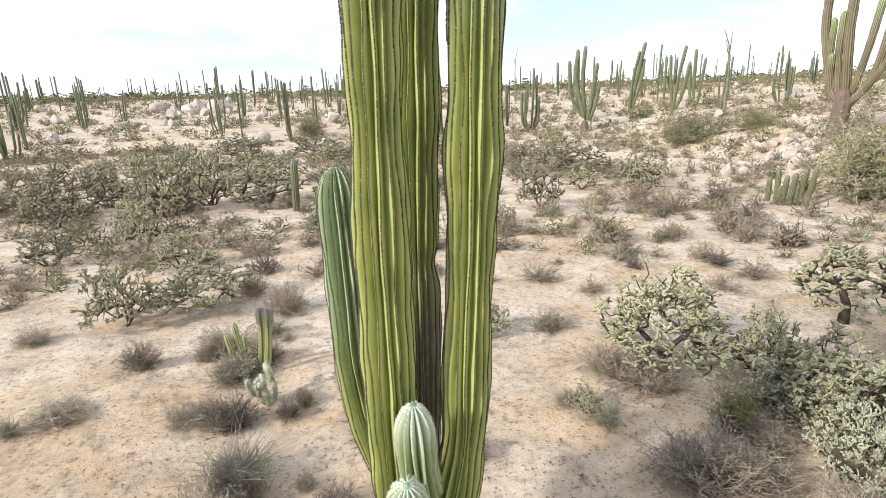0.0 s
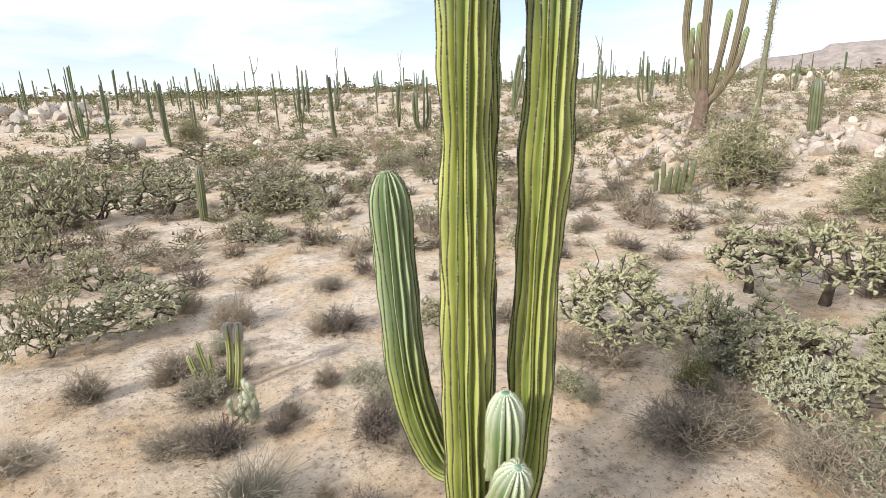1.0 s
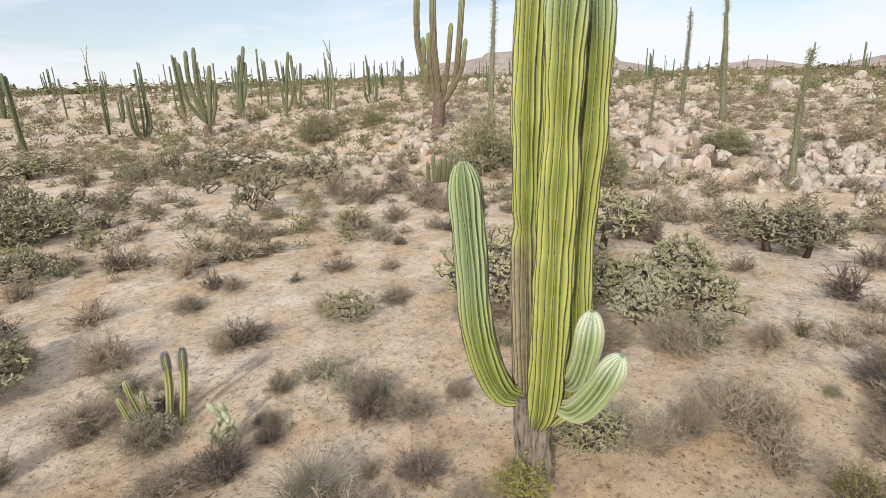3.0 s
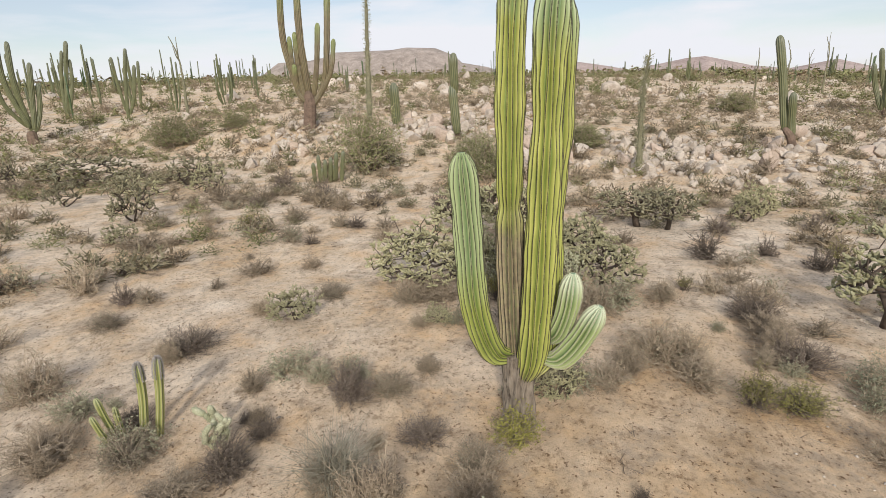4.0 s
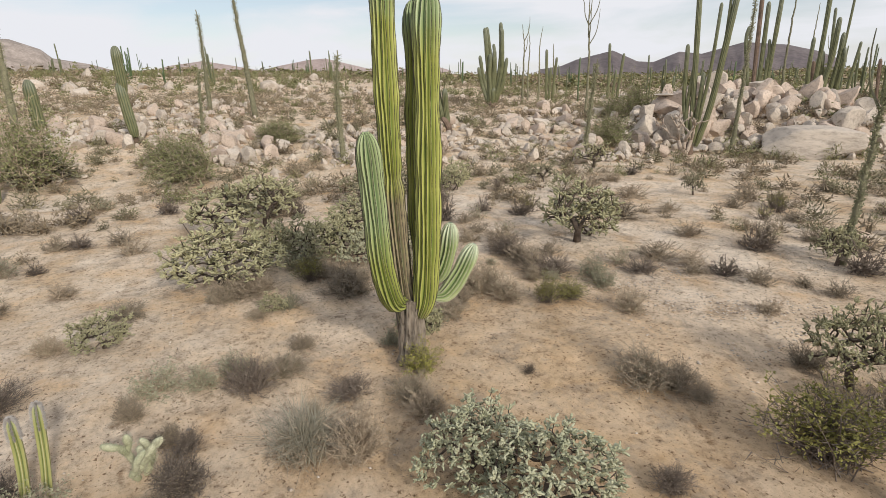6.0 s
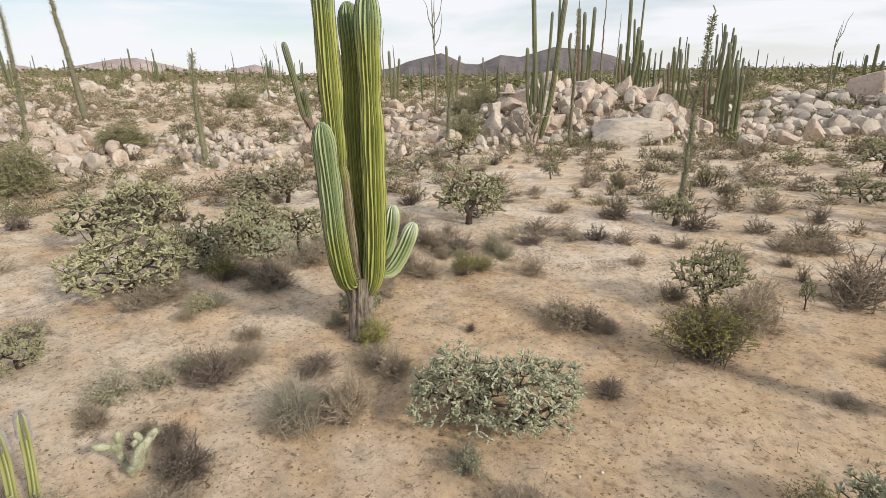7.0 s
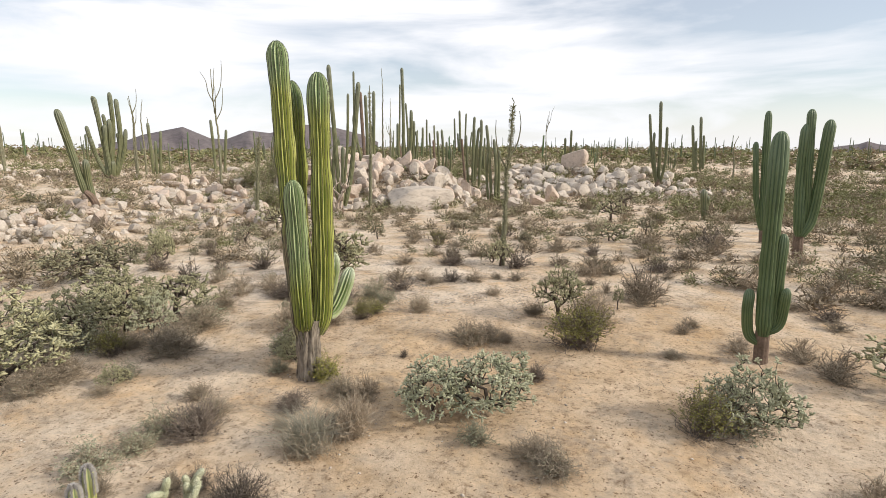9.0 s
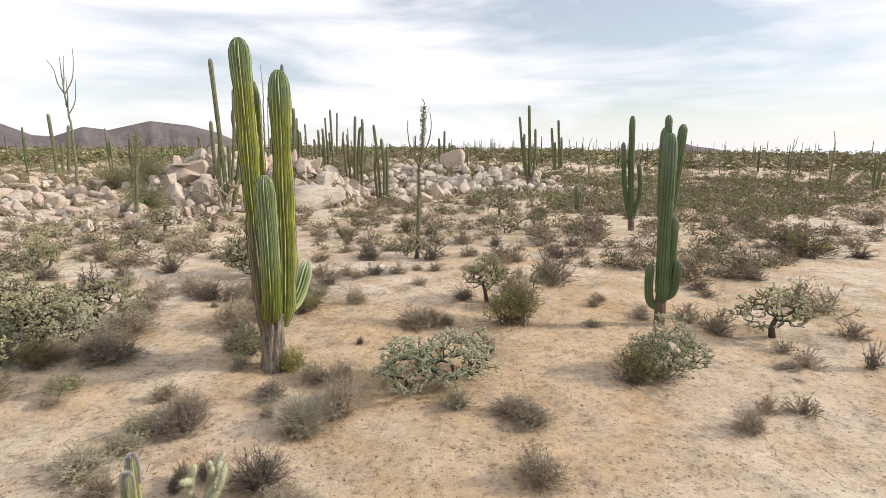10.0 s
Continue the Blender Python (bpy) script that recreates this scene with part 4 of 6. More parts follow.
# ---- cholla ----
def cholla_template(seed, style):
    """Limbs, plump joints and straw spines of a cholla one unit wide and high. style: bush or tree, coarser for mid_ and far_."""
    g = random.Random(seed)
    wood, joints, fuzz = Soup(), Soup(), Soup()
    tree, far = style.endswith("tree"), style[:3] in ("far", "mid")
    sides = 4
    big = 1.5 if style[:3] == "mid" else 1.7 if far else 1.0

    def joint(p, d, length, r):
        q = p + d * length
        if far:
            joints.tube([p, p.lerp(q, 0.45), q], [r * 0.6, r, r * 0.35], 3 if style[:3] == "far" else 4, False)
            return q
        joints.tube([p, p.lerp(q, 0.4), q], [r * 0.6, r * g.uniform(0.95, 1.15), r * 0.45], sides, False)
        u = d.orthogonal().normalized()
        w = d.cross(u)
        for _ in range(1):
            a, t = g.uniform(0, 6.28), g.uniform(0.05, 1)
            out = u * math.cos(a) + w * math.sin(a)
            s = p.lerp(q, t) + out * r * 0.8
            fuzz.cone(s, s + (out + d * g.uniform(-0.3, 0.8)) * 0.012, 0.0018)
        return q

    # main limbs fork upward and outward; twigs at their ends carry tufts of joints
    foot = Vector((0, 0, -0.02))
    nodes = [(foot, 0.026)]
    base = 0.20
    if tree:
        p = Vector((g.uniform(-0.05, 0.05), g.uniform(-0.05, 0.05), 0.16))
        q = p + Vector((g.uniform(-0.07, 0.07), g.uniform(-0.07, 0.07), 0.16))
        wood.tube([foot, p, q], [0.046, 0.036, 0.030], 6)
        nodes = [(p, 0.030), (q, 0.030)]
        base = 0.40
    swell = [g.uniform(0, 6.28) for _ in range(4)]
    clumps = []
    wanted = {"bush": 190, "tree": 150, "mid_bush": 96, "mid_tree": 84, "far_bush": 70, "far_tree": 60}[style]
    gap = {"bush": 0.053, "tree": 0.053, "mid_bush": 0.072, "mid_tree": 0.072, "far_bush": 0.08, "far_tree": 0.08}[style]
    tries = 0
    while len(clumps) < wanted and tries < 9000:
        tries += 1
        a, el = g.uniform(0, 6.28), math.asin(g.uniform(-0.5 if tree else -0.35, 1.0))
        lump = 0.80 + 0.14 * math.sin(2 * a + swell[0]) + 0.10 * math.sin(4 * a + 3 * el + swell[1]) + 0.10 * math.sin(6 * el + swell[2]) + 0.07 * math.sin(9 * a + swell[3])
        k = lump * (g.uniform(0.2, 1.0) ** 0.35)
        c = Vector((math.cos(a) * math.cos(el) * 0.5 * k, math.sin(a) * math.cos(el) * 0.5 * k, base + math.sin(el) * (0.78 - base if el > 0 else base * 0.85) * k))
        if c.z < 0.04 or any((c - o).length < gap for o in clumps):
            continue
        clumps.append(c)
    clumps.sort(key=lambda c: (c - nodes[-1][0]).length)
    for c in clumps:
        near, r = min(nodes, key=lambda n: (n[0] - c).length + 0.35 * n[0].length)
        way = c - near
        mid = near + way * 0.5 + Vector((g.gauss(0, 1), g.gauss(0, 1), g.gauss(-0.3, 1))) * way.length * 0.16
        r1 = max(r * 0.74, 0.0042)
        wood.tube([near, mid, c], [r1 * 1.1, r1, r1 * 0.9], 4, False)
        nodes.append((c, r1))
        out = Vector((c.x, c.y, (c.z - base) * 0.8 + 0.10)).normalized()
        for _ in range(g.choice((3, 4)) if style[:3] == "far" else g.choice((4, 5)) if far else g.choice((6, 7, 8))):
            e = (out * 0.8 + Vector((g.gauss(0, 1), g.gauss(0, 1), g.gauss(0.3, 0.9))) * 0.85).normalized()
            p = c + e * g.uniform(0.0, 0.02)
            for step in range(g.choice((1, 1, 2))):
                p = joint(p, e, g.uniform(0.024, 0.038) * min(big, 1.9), g.uniform(0.0082, 0.0118) * big)
                if g.random() < 0.35:
                    e2 = (e + Vector((g.gauss(0, 1), g.gauss(0, 1), g.gauss(0.1, 0.9))) * 1.1).normalized()
                    joint(p - e * 0.008, e2, g.uniform(0.018, 0.03) * min(big, 1.5), g.uniform(0.0075, 0.0105) * big)
                e = (e + Vector((g.gauss(0, 1), g.gauss(0, 1), g.gauss(0.15, 0.9))) * 0.6).normalized()
    # stand the whole in a unit box
    allv = np.array(joints.v)
    lo, hi = np.percentile(allv, 2, axis=0), np.percentile(allv, 98, axis=0)
    hi[2] = np.percentile(allv[:, 2], 99.5)
    k, kz = 1 / max(hi[0] - lo[0], hi[1] - lo[1]), 1 / hi[2]
    for s in (wood, joints, fuzz):
        s.v = [(x * k, y * k, z * kz) for x, y, z in s.v]
    return wood, joints, fuzz


CHOLLAS = {}
for style, seeds in (("bush", (1, 2, 3, 4)), ("tree", (5, 6, 7)), ("mid_bush", (14, 15, 16)), ("mid_tree", (17, 18)), ("far_bush", (9, 10, 11)), ("far_tree", (12, 13))):
    CHOLLAS[style] = []
    for seed in seeds:
        w, j, f = cholla_template(seed, style)
        CHOLLAS[style].append((w.mesh("limb_frame", M_WOOD), {m.name: j.mesh("jointed_crown", m) for m in (M_CHOLLA, M_CHOLLA_PALE, M_CHOLLA_GREY)}, f.mesh("spine_cover", M_FUZZ, False) if f.v else None))


LITTER_SPOTS = []


def cholla(x, y, w, h, tree=False, tone=None, label=""):
    LITTER_SPOTS.append((x, y, w))
    g = random.Random(int(x * 131 + y * 71))
    away = math.hypot(x - 0.5, y - 4)
    near = away < 9.5
    style = ("" if away < 6.5 else "mid_" if away < 15 else "far_") + ("tree" if tree else "bush")
    wood, joints, fuzz = g.choice(CHOLLAS[style])
    if tone is None:
        tone = M_CHOLLA if near else g.choice((M_CHOLLA, M_CHOLLA_GREY, M_CHOLLA_GREY))
    words = "tree cholla with dark bare trunk and bushy jointed crown" if tree else "spiny grey-green cholla cactus bush on sand"
    thing = root("cholla_cactus", x, y, gz(x, y), label or words, "cactus", "cholla cacti", g.uniform(0, 6.28), (w * 0.95, w * g.uniform(0.82, 1.0), h * 0.96))
    part("limb_frame", wood, thing, "dark woody limbs")
    part("jointed_crown", joints[tone.name], thing, "plump spiny grey-green joints")
    if fuzz is not None and math.hypot(x - 0.5, y - 4) < 7.5:
        part("spine_cover", fuzz, thing, "pale straw spines")


for x, y, w, h in (
    (8.44, 4.37, 1.88, 1.22),
    (8.68, 3.32, 1.86, 1.42),
    (9.61, 0.1, 1.86, 1.07),
    (9.61, -5.72, 1.09, 0.72),
    (-1.93, -1.25, 0.97, 1.1),
    (0.36, -5.26, 0.8, 0.8),
    (9.37, -0.55, 1.54, 1.03),
    (5.13, 1.45, 1.12, 0.94),
    (-1.86, -15.98, 1.55, 1.17),
    (-7.08, 0.36, 1.48, 0.89),
    (10.85, -9.01, 1.47, 0.98),
    (-2.27, -22.43, 2.05, 1.19),
):
    cholla(x, y, w, h, True)
for x, y, w, h in (
    (6.55, 1.7, 1.4, 1.05),
    (5.5, 2.35, 1.05, 0.9),
):
    cholla(x, y, w, h, True)
for x, y, w, h in (
    (-1.08, 18.6, 2.06, 2.06),
    (0.05, 20.02, 2.22, 2.02),
    (2.05, 19.54, 2.94, 1.76),
    (4.2, 17.25, 2.5, 1.61),
    (6.25, 20.19, 1.73, 1.3),
    (-0.59, 12.27, 1.2, 0.88),
    (-0.15, 9.65, 1.68, 0.99),
    (-1.34, 9.22, 1.15, 1.15),
    (2.62, 37.53, 3.42, 1.71),
    (12.1, 30.14, 3.92, 1.31),
    (17.75, 9.11, 2.72, 1.25),
    (11.48, 17.91, 1.33, 1.11),
    (2.87, 13.84, 1.31, 0.73),
    (7.21, 36.24, 3.73, 1.49),
    (7.39, 31.41, 2.62, 1.15),
    (-0.44, 29.13, 1.78, 1.04),
):
    cholla(x, y, w, h)
for x, y, w, h in (
    (15.22, 20.32, 3.42, 1.58),
    (9.52, 13.89, 1.63, 1.45),
    (13.9, 14.2, 1.31, 1.31),
    (9.97, -2.51, 0.91, 1.06),
    (12.74, 16.08, 1.55, 0.88),
    (10.13, 2.77, 1.22, 0.91),
    (10.59, -3.1, 1.04, 0.87),
    (3.58, 4.12, 0.42, 0.38),
    (1.68, 2.45, 0.72, 0.62),
):
    cholla(x, y, w, h)
for x, y, w, h in (
    (5.2, 4.62, 1.85, 1.38),
    (5.85, 3.75, 0.95, 0.95),
    (5.8, 3, 1.45, 0.95),
    (3.5, 6.42, 0.78, 0.56),
):
    cholla(x, y, w, h)
for x, y, w, h in (
    (4.95, 2.2, 0.85, 0.85),
    (-0.98, 3.17, 1.08, 0.74),
    (-1.66, 2.86, 1.22, 0.78),
    (-4.79, 2.24, 1, 0.95),
):
    cholla(x, y, w, h, False, M_CHOLLA_PALE, "pale whitish-green spiny cholla bush on sand")


def stout_cholla(x, y):
    """A low cholla of few thick upright joints, bristling with pale spines."""
    g = random.Random(9)
    thing = root("cholla_cactus", x, y, gz(x, y) - 0.02, "small whitish cholla with few thick upright joints", "cactus", "cholla cacti")

    def grow(p, d, left):
        body, spines = Soup(), Soup()
        length, r = g.uniform(0.11, 0.17), g.uniform(0.028, 0.036)
        q = p + d * length
        body.tube(along([p, p.lerp(q, 0.5) + Vector((g.gauss(0, 0.008), g.gauss(0, 0.008), 0)), q], 7), [r * k for k in (0.62, 0.92, 1.0, 1.04, 1.0, 0.85, 0.4)], 9)
        u = d.orthogonal().normalized()
        w = d.cross(u)
        for _ in range(85):
            a, t = g.uniform(0, 6.28), g.uniform(0.03, 1)
            out = u * math.cos(a) + w * math.sin(a)
            s = p.lerp(q, t) + out * r * 0.9
            spines.cone(s, s + (out + d * g.uniform(-0.2, 0.9)) * 0.02, 0.0022)
        joint = part("joint", body.mesh("joint", M_CHOLLA_PALE), thing)
        part("spine_cover", spines.mesh("spine_cover", M_FUZZ, False), joint, "pale straw spines")
        for _ in range(g.choice((1, 2, 2)) if left else 0):
            e = (d * 0.6 + Vector((g.gauss(0, 0.6), g.gauss(0, 0.6), g.uniform(0.3, 0.9)))).normalized()
            grow(p.lerp(q, g.uniform(0.6, 0.97)), e, left - 1)

    for a in (0.4, 2.6, 4.6):
        grow(Vector((0.04 * math.cos(a), 0.04 * math.sin(a), 0)), Vector((0.55 * math.cos(a), 0.55 * math.sin(a), 1)).normalized(), 3)


stout_cholla(0.44, 5.93)
for x, y, w, h in (
    (7.21, 21.53, 1.4, 1.1),
    (-1.5, 14.88, 1.11, 1.22),
    (5.13, 17, 1.9, 1.04),
    (-7.54, 19.8, 1.61, 0.88),
    (-3.93, 27.49, 1.52, 1.17),
    (-6.37, 22.27, 1.34, 0.82),
    (-6.67, 27.01, 1.67, 1.26),
    (3.81, 26.58, 1.46, 1.27),
    (-5.55, 14.01, 1.21, 0.91),
    (-9.91, 17.66, 1.6, 0.95),
    (0.34, 20.17, 1.38, 1.09),
    (-2.34, 28.31, 1.65, 1.26),
    (-11.73, 26.91, 1.64, 0.88),
    (-9.78, 20.28, 1.67, 0.91),
    (-8.09, 21.26, 1.33, 0.83),
    (12.86, 23.35, 1.43, 0.88),
    (6.79, 25.44, 1.8, 0.82),
    (-4.16, 18.62, 1.8, 1.29),
):
    cholla(x, y, w, h)
for x, y, w, h in (
    (0.31, 29.98, 1.35, 0.84),
    (7.35, 19.13, 1.59, 0.88),
    (14.69, 23.44, 1.35, 1.28),
    (-8.06, 17.74, 1.47, 1.06),
    (-3.39, 23.16, 1.55, 1.11),
    (2.55, 25.43, 1.29, 0.95),
    (2.78, 23.15, 1.12, 1.11),
    (-2.6, 21.2, 1.64, 0.98),
    (-5.68, 24.95, 1.12, 0.83),
    (-5.61, 28.7, 1.3, 1.03),
    (-1.48, 19, 1.39, 0.96),
    (4.96, 19.44, 1.72, 0.81),
):
    cholla(x, y, w, h, True)


cholla(3.95, -2.3, 1.75, 1.45, True, M_CHOLLA, "leaning tree cholla with wide pale jointed crown")
cholla(4.25, -2.95, 1.25, 1.05, False, M_CHOLLA)


# ---- shrubs ----
def shrub_template(kind, seed, share=1.0):
    """Twigs and leaves of a shrub one unit wide and high; share thins it out for plants far off."""
    g = random.Random(seed)
    twigs, leaves = Soup(), Soup()
    ph = [g.uniform(0, 6.28) for _ in range(3)]
    count = {"dry": 175, "leaf": 90, "green": 110, "palo": 120, "grass": 0, "moss": 150}[kind]
    side = {"dry": 18, "leaf": 10, "green": 12, "palo": 14, "moss": 8, "grass": 0}[kind]
    each = {"dry": 0.35, "leaf": 2.2, "green": 4.2, "palo": 4.6, "moss": 3, "grass": 0}[kind]
    size = {"dry": 0.010, "leaf": 0.019, "green": 0.0125, "palo": 0.0115, "moss": 0.020, "grass": 0}[kind]
    for _ in range(int(count * share)):
        a = g.uniform(0, 6.28)
        el = math.asin(g.uniform(0.03, 1) ** (0.9 if kind != "green" else 0.6))
        lump = 0.84 + 0.12 * math.sin(2 * a + ph[0]) + 0.10 * math.sin(3 * a + 3 * el + ph[1]) + 0.06 * math.sin(7 * a + ph[2])
        d = Vector((math.cos(a) * math.cos(el) * 0.5, math.sin(a) * math.cos(el) * 0.5, max(math.sin(el), 0.08) * 0.95)) * lump * g.uniform(0.6, 1.0)
        p0 = Vector((g.gauss(0, 0.07), g.gauss(0, 0.07), -0.02))
        mid = p0.lerp(d, 0.5) + Vector((g.gauss(0, 1), g.gauss(0, 1), g.gauss(0.5, 1))) * 0.05
        r = {"palo": 0.0035, "moss": 0.006, "green": 0.0048}.get(kind, 0.0052) / share ** 0.5
        twigs.tube([p0, mid, d], [r, r * 0.7, r * 0.3], 3, False)
        for _ in range(side):
            t = g.uniform(0.25, 1.0)
            s = (p0.lerp(mid, t * 2) if t < 0.5 else mid.lerp(d, t * 2 - 1))
            e = s + (d.normalized() * 0.7 + Vector((g.gauss(0, 1), g.gauss(0, 1), g.gauss(0.35, 0.8)))).normalized() * g.uniform(0.04, 0.13)
            if e.z < 0.01:
                continue
            twigs.sliver(s, e, r * 0.75, g)
            n = int(each) + (g.random() < each % 1)
            if kind == "green" and s.z < 0.18:
                n = 0
            for _ in range(n):
                leaves.leaf(s.lerp(e, g.uniform(0.3, 1.1)) + Vector((g.gauss(0, 0.008), g.gauss(0, 0.008), g.gauss(0, 0.008))), size * g.uniform(0.7, 1.3), g)
    if kind == "grass":
        for _ in range(520):
            a = g.uniform(0, 6.28)
            p = Vector((g.gauss(0, 0.13), g.gauss(0, 0.13), 0))
            lean = abs(g.gauss(0.28, 0.16))
            h = g.uniform(0.5, 1.0)
            q = p + Vector((math.cos(a) * lean * 0.5, math.sin(a) * lean * 0.5, h * 0.6))
            e = p + Vector((math.cos(a) * lean * 1.5, math.sin(a) * lean * 1.5, h * g.uniform(0.75, 1.0)))
            twigs.tube([p, q, e], [0.005, 0.004, 0.001], 3, False)
    return twigs, leaves


SHRUBS, SHRUBS_FAR = {}, {}
for kind, stem_mat, leaf_mats, variants in (
    ("dry", M_TWIG, (M_LEAF_DRY, M_LEAF_GREY), 5),
    ("leaf", M_TWIG, (M_LEAF_GREY,), 3),
    ("green", M_TWIG_DARK, (M_LEAF_GREEN,), 3),
    ("palo", M_TWIG, (M_LEAF_PALO,), 3),
    ("moss", M_TWIG, (M_LEAF_MOSS,), 1),
    ("grass", M_GRASS, (), 1),
):
    for shelf, share in ((SHRUBS, 1.0), (SHRUBS_FAR, 0.32)):
        shelf[kind] = []
        for v in range(variants):
            tw, lv = shrub_template(kind, 50 + v, share)
            shelf[kind].append((tw.mesh("twig_crown", stem_mat if not (kind == "dry" and v == 4) else M_TWIG_DARK, False), lv.mesh("foliage", leaf_mats[v % len(leaf_mats)], False) if leaf_mats else None))
SHRUB_WORDS = {
    "dry": ("dry_shrub", "dry twiggy grey-brown desert shrub", "dry desert shrubs"),
    "leaf": ("leafy_shrub", "low grey-green leafy desert shrub", "grey-green shrubs"),
    "green": ("green_shrub", "yellow-green creosote-like desert shrub", "green shrubs"),
    "palo": ("palo_verde_bush", "large feathery green palo verde bush", "palo verde bushes"),
    "moss": ("rounded_shrub", "rounded moss-green shrub at the foot of the cactus", ""),
    "grass": ("grass_clump", "blue-grey bunch grass clump", ""),
}


def shrub(kind, x, y, w, h, label=""):
    LITTER_SPOTS.append((x, y, w))
    g = random.Random(int(x * 173 + y * 59))
    tw, lv = g.choice((SHRUBS if kind == "palo" or math.hypot(x - 0.5, y - 4) < 6.0 else SHRUBS_FAR)[kind])
    name, words, group = SHRUB_WORDS[kind]
    thing = root(name, x, y, gz(x, y), label or words, "shrub" if kind != "grass" else "grass", group, g.uniform(0, 6.28), (w * 1.2, w * g.uniform(1.0, 1.3), h * 1.1))
    part("twig_crown", tw, thing)
    if lv is not None:
        part("foliage", lv, thing)


for x, y, w, h in (
    (0.72, 7.88, 0.72, 0.48),
    (1.85, 5.76, 0.77, 0.49),
    (4.46, 12.24, 1.35, 0.81),
    (1.71, 5.3, 0.57, 0.43),
    (14.17, 24.48, 2.62, 1.45),
    (8.22, 9.71, 1.03, 0.73),
    (2.46, -0.42, 0.46, 0.31),
    (1.62, 2.91, 0.4, 0.32),
    (2.28, -1.24, 0.75, 0.56),
    (6.71, -1.46, 0.79, 0.53),
    (1.79, 4.86, 0.62, 0.47),
    (-1.75, 3.75, 0.51, 0.45),
    (4.6, 1.35, 1.07, 0.71),
    (-8.53, -2.03, 1.01, 1.01),
    (-8.76, -1.24, 1.51, 0.82),
):
    shrub("leaf", x, y, w, h * 0.9)
for x, y, w, h in (
    (1.69, 0.24, 0.61, 0.61),
    (5.25, 0.11, 0.5, 0.4),
    (6.59, 16.8, 1.48, 0.74),
    (11.17, 24.49, 1.39, 1.11),
    (-0.1, 17, 0.7, 0.53),
    (8.76, 9.93, 1.21, 0.76),
    (1.66, -0.22, 0.87, 0.39),
    (-2.45, 0.25, 1.6, 1.25),
    (3.61, -8.54, 1.05, 0.7),
    (1.5, -10.08, 1.43, 0.89),
    (6.62, -2.97, 0.91, 0.91),
    (-4.23, 2.68, 0.9, 0.83),
    (-11.42, -8.68, 2.66, 1.28),
):
    shrub("green", x, y, w, h * 0.9)
for x, y, w, h in (
    (1.04, 8.73, 1.04, 0.78),
    (0.03, 7.58, 0.95, 0.51),
    (0.07, 6.71, 0.75, 0.41),
    (0.36, 3.19, 0.63, 0.4),
    (2.14, 0.7, 0.82, 0.52),
    (-1.39, 13.09, 1.21, 0.54),
    (0.96, 12.53, 1.04, 0.65),
    (1, 11.23, 0.94, 0.71),
    (1.97, 10.43, 1, 0.67),
    (1.98, 7.58, 0.61, 0.52),
    (1.4, 6.04, 0.43, 0.43),
    (1.37, 4.78, 0.67, 0.67),
    (-0.19, 7.43, 0.36, 0.32),
    (10.25, 9.41, 0.9, 0.6),
    (12.57, 9.72, 1.03, 0.68),
    (11.83, 7.45, 1.07, 0.76),
    (9.28, 7.66, 0.8, 0.53),
    (9.25, 6.42, 0.88, 0.5),
    (4.45, 4.48, 0.99, 0.61),
    (3.83, 2.8, 1.25, 0.69),
    (3.88, 9.74, 0.68, 0.56),
):
    shrub("dry", x, y, w, h * 0.9)
for x, y, w, h in (
    (3.94, 12.51, 0.83, 0.83),
    (3.97, 13.94, 0.61, 0.38),
    (0.82, 5.66, 0.27, 0.34),
    (-0.36, 5.96, 0.86, 0.3),
    (8.71, 11.14, 0.61, 0.76),
    (0.79, 13.63, 0.85, 0.57),
    (9.74, 18.02, 1.07, 0.86),
    (14.35, 11.47, 1.56, 0.97),
    (8.22, 18.76, 0.86, 0.53),
    (6.33, 15.03, 0.86, 0.43),
    (7.04, 2.94, 0.73, 0.46),
    (-1.6, 14.15, 0.88, 0.44),
    (7.63, 7.8, 0.49, 0.36),
    (16.9, 19.35, 1.08, 0.81),
    (4.75, 11.19, 1.04, 0.58),
    (4.04, 9.4, 0.79, 0.39),
    (4.76, 8.52, 0.45, 0.34),
    (5.67, 8.17, 0.94, 0.53),
    (6.11, 7.16, 0.59, 0.41),
    (4.5, 6.16, 0.78, 0.39),
    (2.97, 9.34, 0.84, 0.37),
    (0.74, 3.79, 0.64, 0.35),
):
    shrub("dry", x, y, w, h * 0.9)
for x, y, w, h in (
    (3.49, 4.36, 0.42, 0.25),
    (4.31, 1.75, 0.96, 0.7),
    (2.69, 1.09, 1.02, 0.8),
    (4.85, 0.53, 0.76, 0.47),
    (7.15, -0.8, 1.07, 0.83),
    (2.98, -0.46, 0.65, 0.65),
    (8.04, 1.34, 0.75, 0.5),
    (8.17, 0.69, 0.76, 0.51),
    (9.12, -1.6, 1.12, 0.56),
    (6.48, -1.02, 0.68, 0.46),
    (4.14, -0.62, 0.91, 0.54),
    (7.05, 11.77, 1.2, 0.67),
    (8.36, 17.08, 1.19, 0.69),
    (7.47, 11.33, 0.9, 0.45),
    (9.23, 7.22, 0.87, 0.43),
    (8.1, 8.56, 0.84, 0.49),
    (41.85, 40.93, 2.46, 1.23),
    (11.83, 2.29, 0.97, 0.97),
    (9.54, 2.3, 0.7, 0.83),
    (12.29, 8.93, 1.42, 0.71),
    (11.79, 11.27, 0.93, 0.56),
    (15.89, -5.06, 1.29, 0.86),
):
    shrub("dry", x, y, w, h * 0.9)
